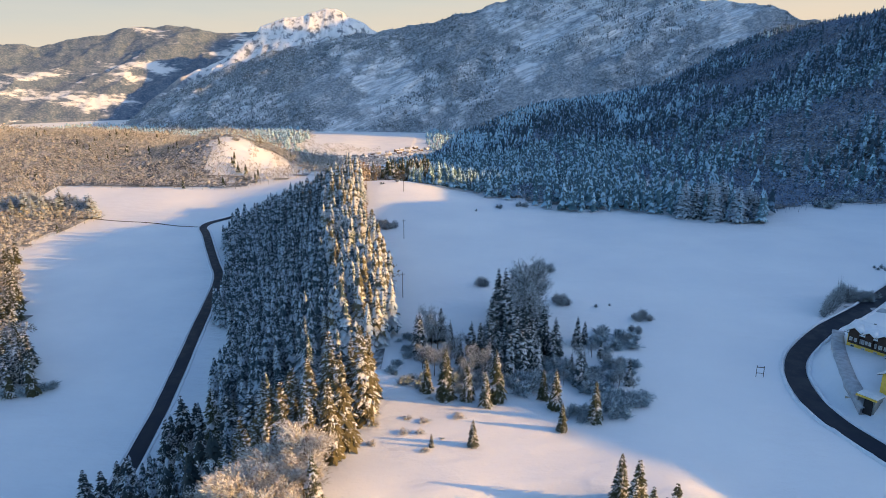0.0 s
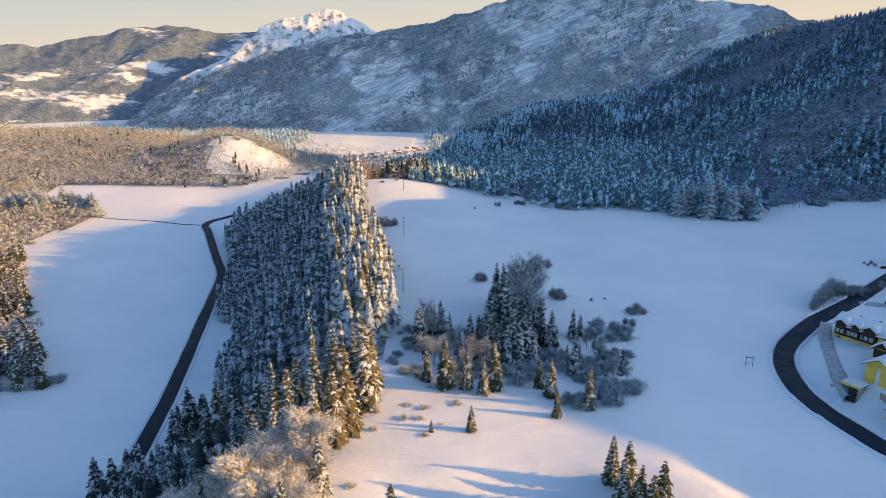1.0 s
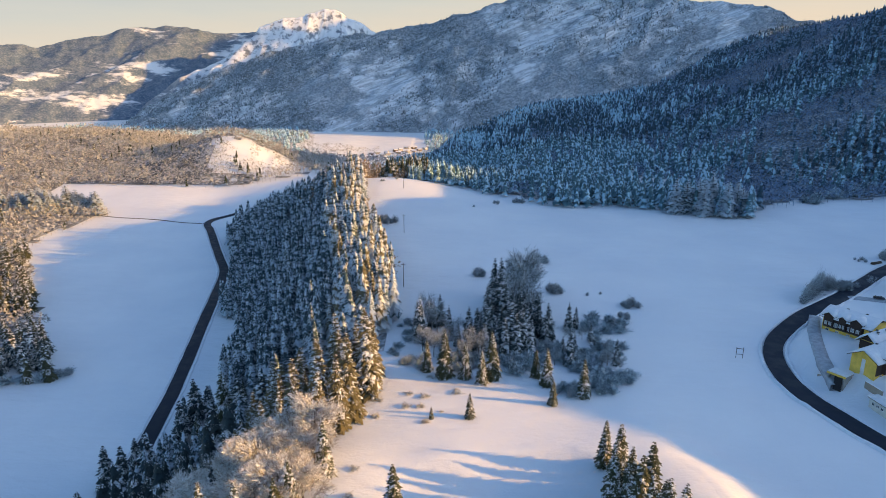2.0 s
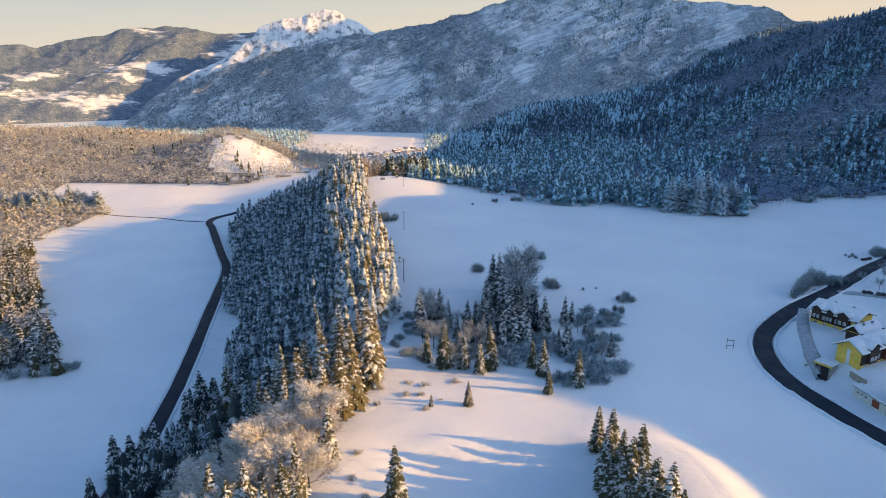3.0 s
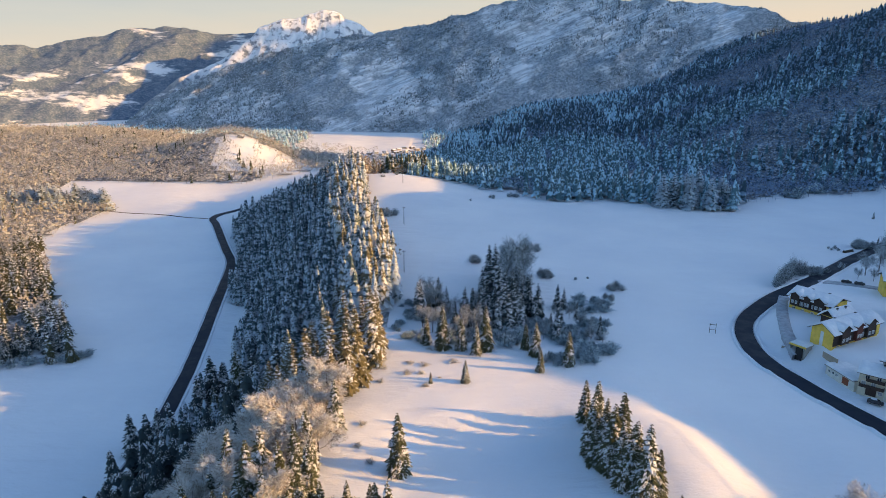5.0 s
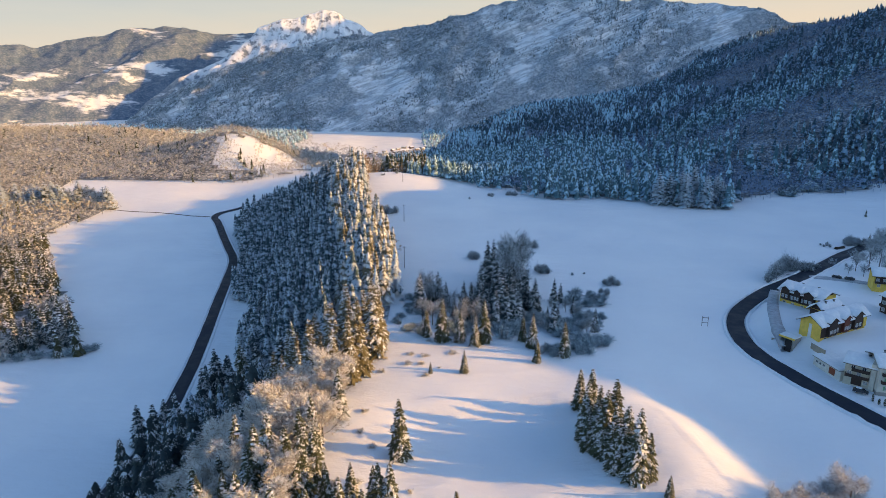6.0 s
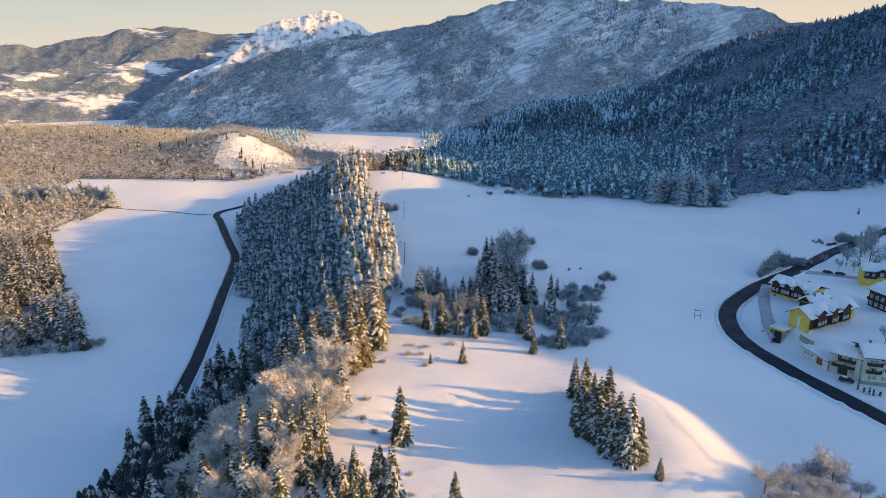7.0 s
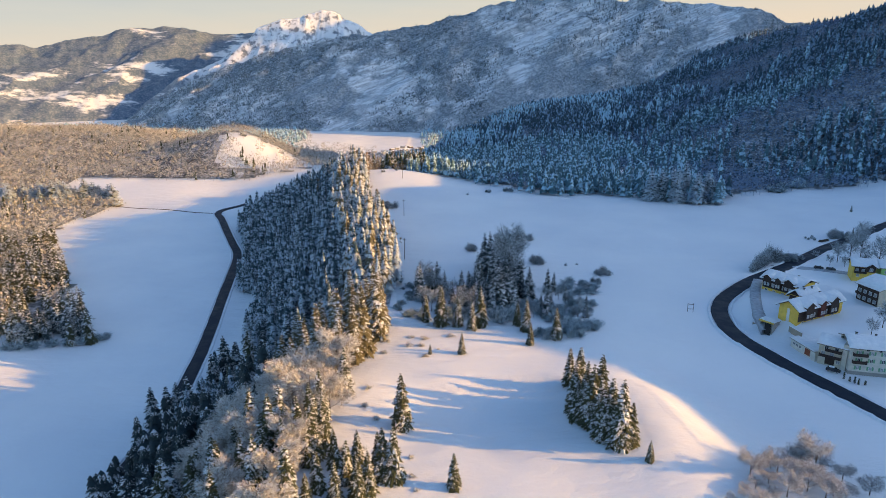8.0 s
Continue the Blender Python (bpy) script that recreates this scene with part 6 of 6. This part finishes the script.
# the village strung along the valley road
VILLAGE_WALLS = [paint("village_plaster", (0.62, 0.56, 0.46)), paint("village_timber", (0.2, 0.14, 0.09))]
ribbon(VILLAGE, 7.0, 0.5, ASPHALT, "road", "narrow village road along the valley floor", "road", ragged=0.05, seed=19)
for i in range(26):
    p = VILLAGE[int((i + 0.5) / 26 * (len(VILLAGE) - 1))]
    x = p[0] + (16 + 20 * rng.random()) * (1 if i % 2 else -1)
    y = p[1] + rng.uniform(-8, 8)
    root = new("village_house")
    root.matrix_basis = pose(x, y, land_at(x, y) - 0.3, 0, 0, rng.uniform(-30, 60))
    tagged(root, "small village house under a snowy gable roof", "house", "village houses")
    lx, ly, h = rng.uniform(6, 9), rng.uniform(4.5, 6), rng.uniform(5, 7.5)
    bm = prism_bm([(-ly, 0), (ly, 0), (ly, h), (0, h + 2.6), (-ly, h)], -lx, lx)
    part("wall", bm, VILLAGE_WALLS[i % 3 == 0], root)
    gable_roof(root, -lx, lx, -ly, ly, h + 0.1, 2.7, 0.9, 0.5, seed=i)
    for k in (-0.5, 0, 0.5):
        box("window", (k * lx - 0.7, k * lx + 0.7, -ly - 0.06, -ly + 0.1, h * 0.55, h * 0.55 + 1.5), DARK_WOOD, root)


# the soft rounded lip of drifted snow along the sunny slope
def snow_lip(points, seed):
    line = spline(points, 1.5)
    d = np.gradient(line, axis=0)
    d /= np.linalg.norm(d, axis=1)[:, None]
    side = np.stack([-d[:, 1], d[:, 0]], -1)
    k = np.arange(len(line))
    taper = np.minimum(1, np.minimum(k, k[::-1]) / 14)
    verts = []
    for off in np.linspace(-3.2, 3.2, 9):
        p = line + side * (off + 0.5 * value_noise(k / 6.1, 0 * k, seed))[:, None]
        hgt = (0.22 * np.exp(-(off / 1.3) ** 2) - 0.05) * taper + 0.1 * value_noise(p[:, 0] / 2.5, p[:, 1] / 2.5, seed) * taper - 0.14 * (1 - taper)
        verts.append(np.column_stack([p, land(p[:, 0], p[:, 1]) + np.where(abs(off) > 3, -0.2, hgt)]))
    n = len(line)
    faces = [(a * n + i, (a + 1) * n + i, (a + 1) * n + i + 1, a * n + i + 1) for a in range(8) for i in range(n - 1)]
    tagged(new("snow_drift", mesh_of("snow_drift", np.concatenate(verts), faces, SNOW, True)), "soft rounded lip of drifted snow on the slope", "snow drift", kind="structure")


snow_lip([(54, 139), (58, 133), (61.5, 127.5), (64.4, 119.7), (66.1, 108), (68, 96.7), (71.7, 89.8), (77, 82)], 71)
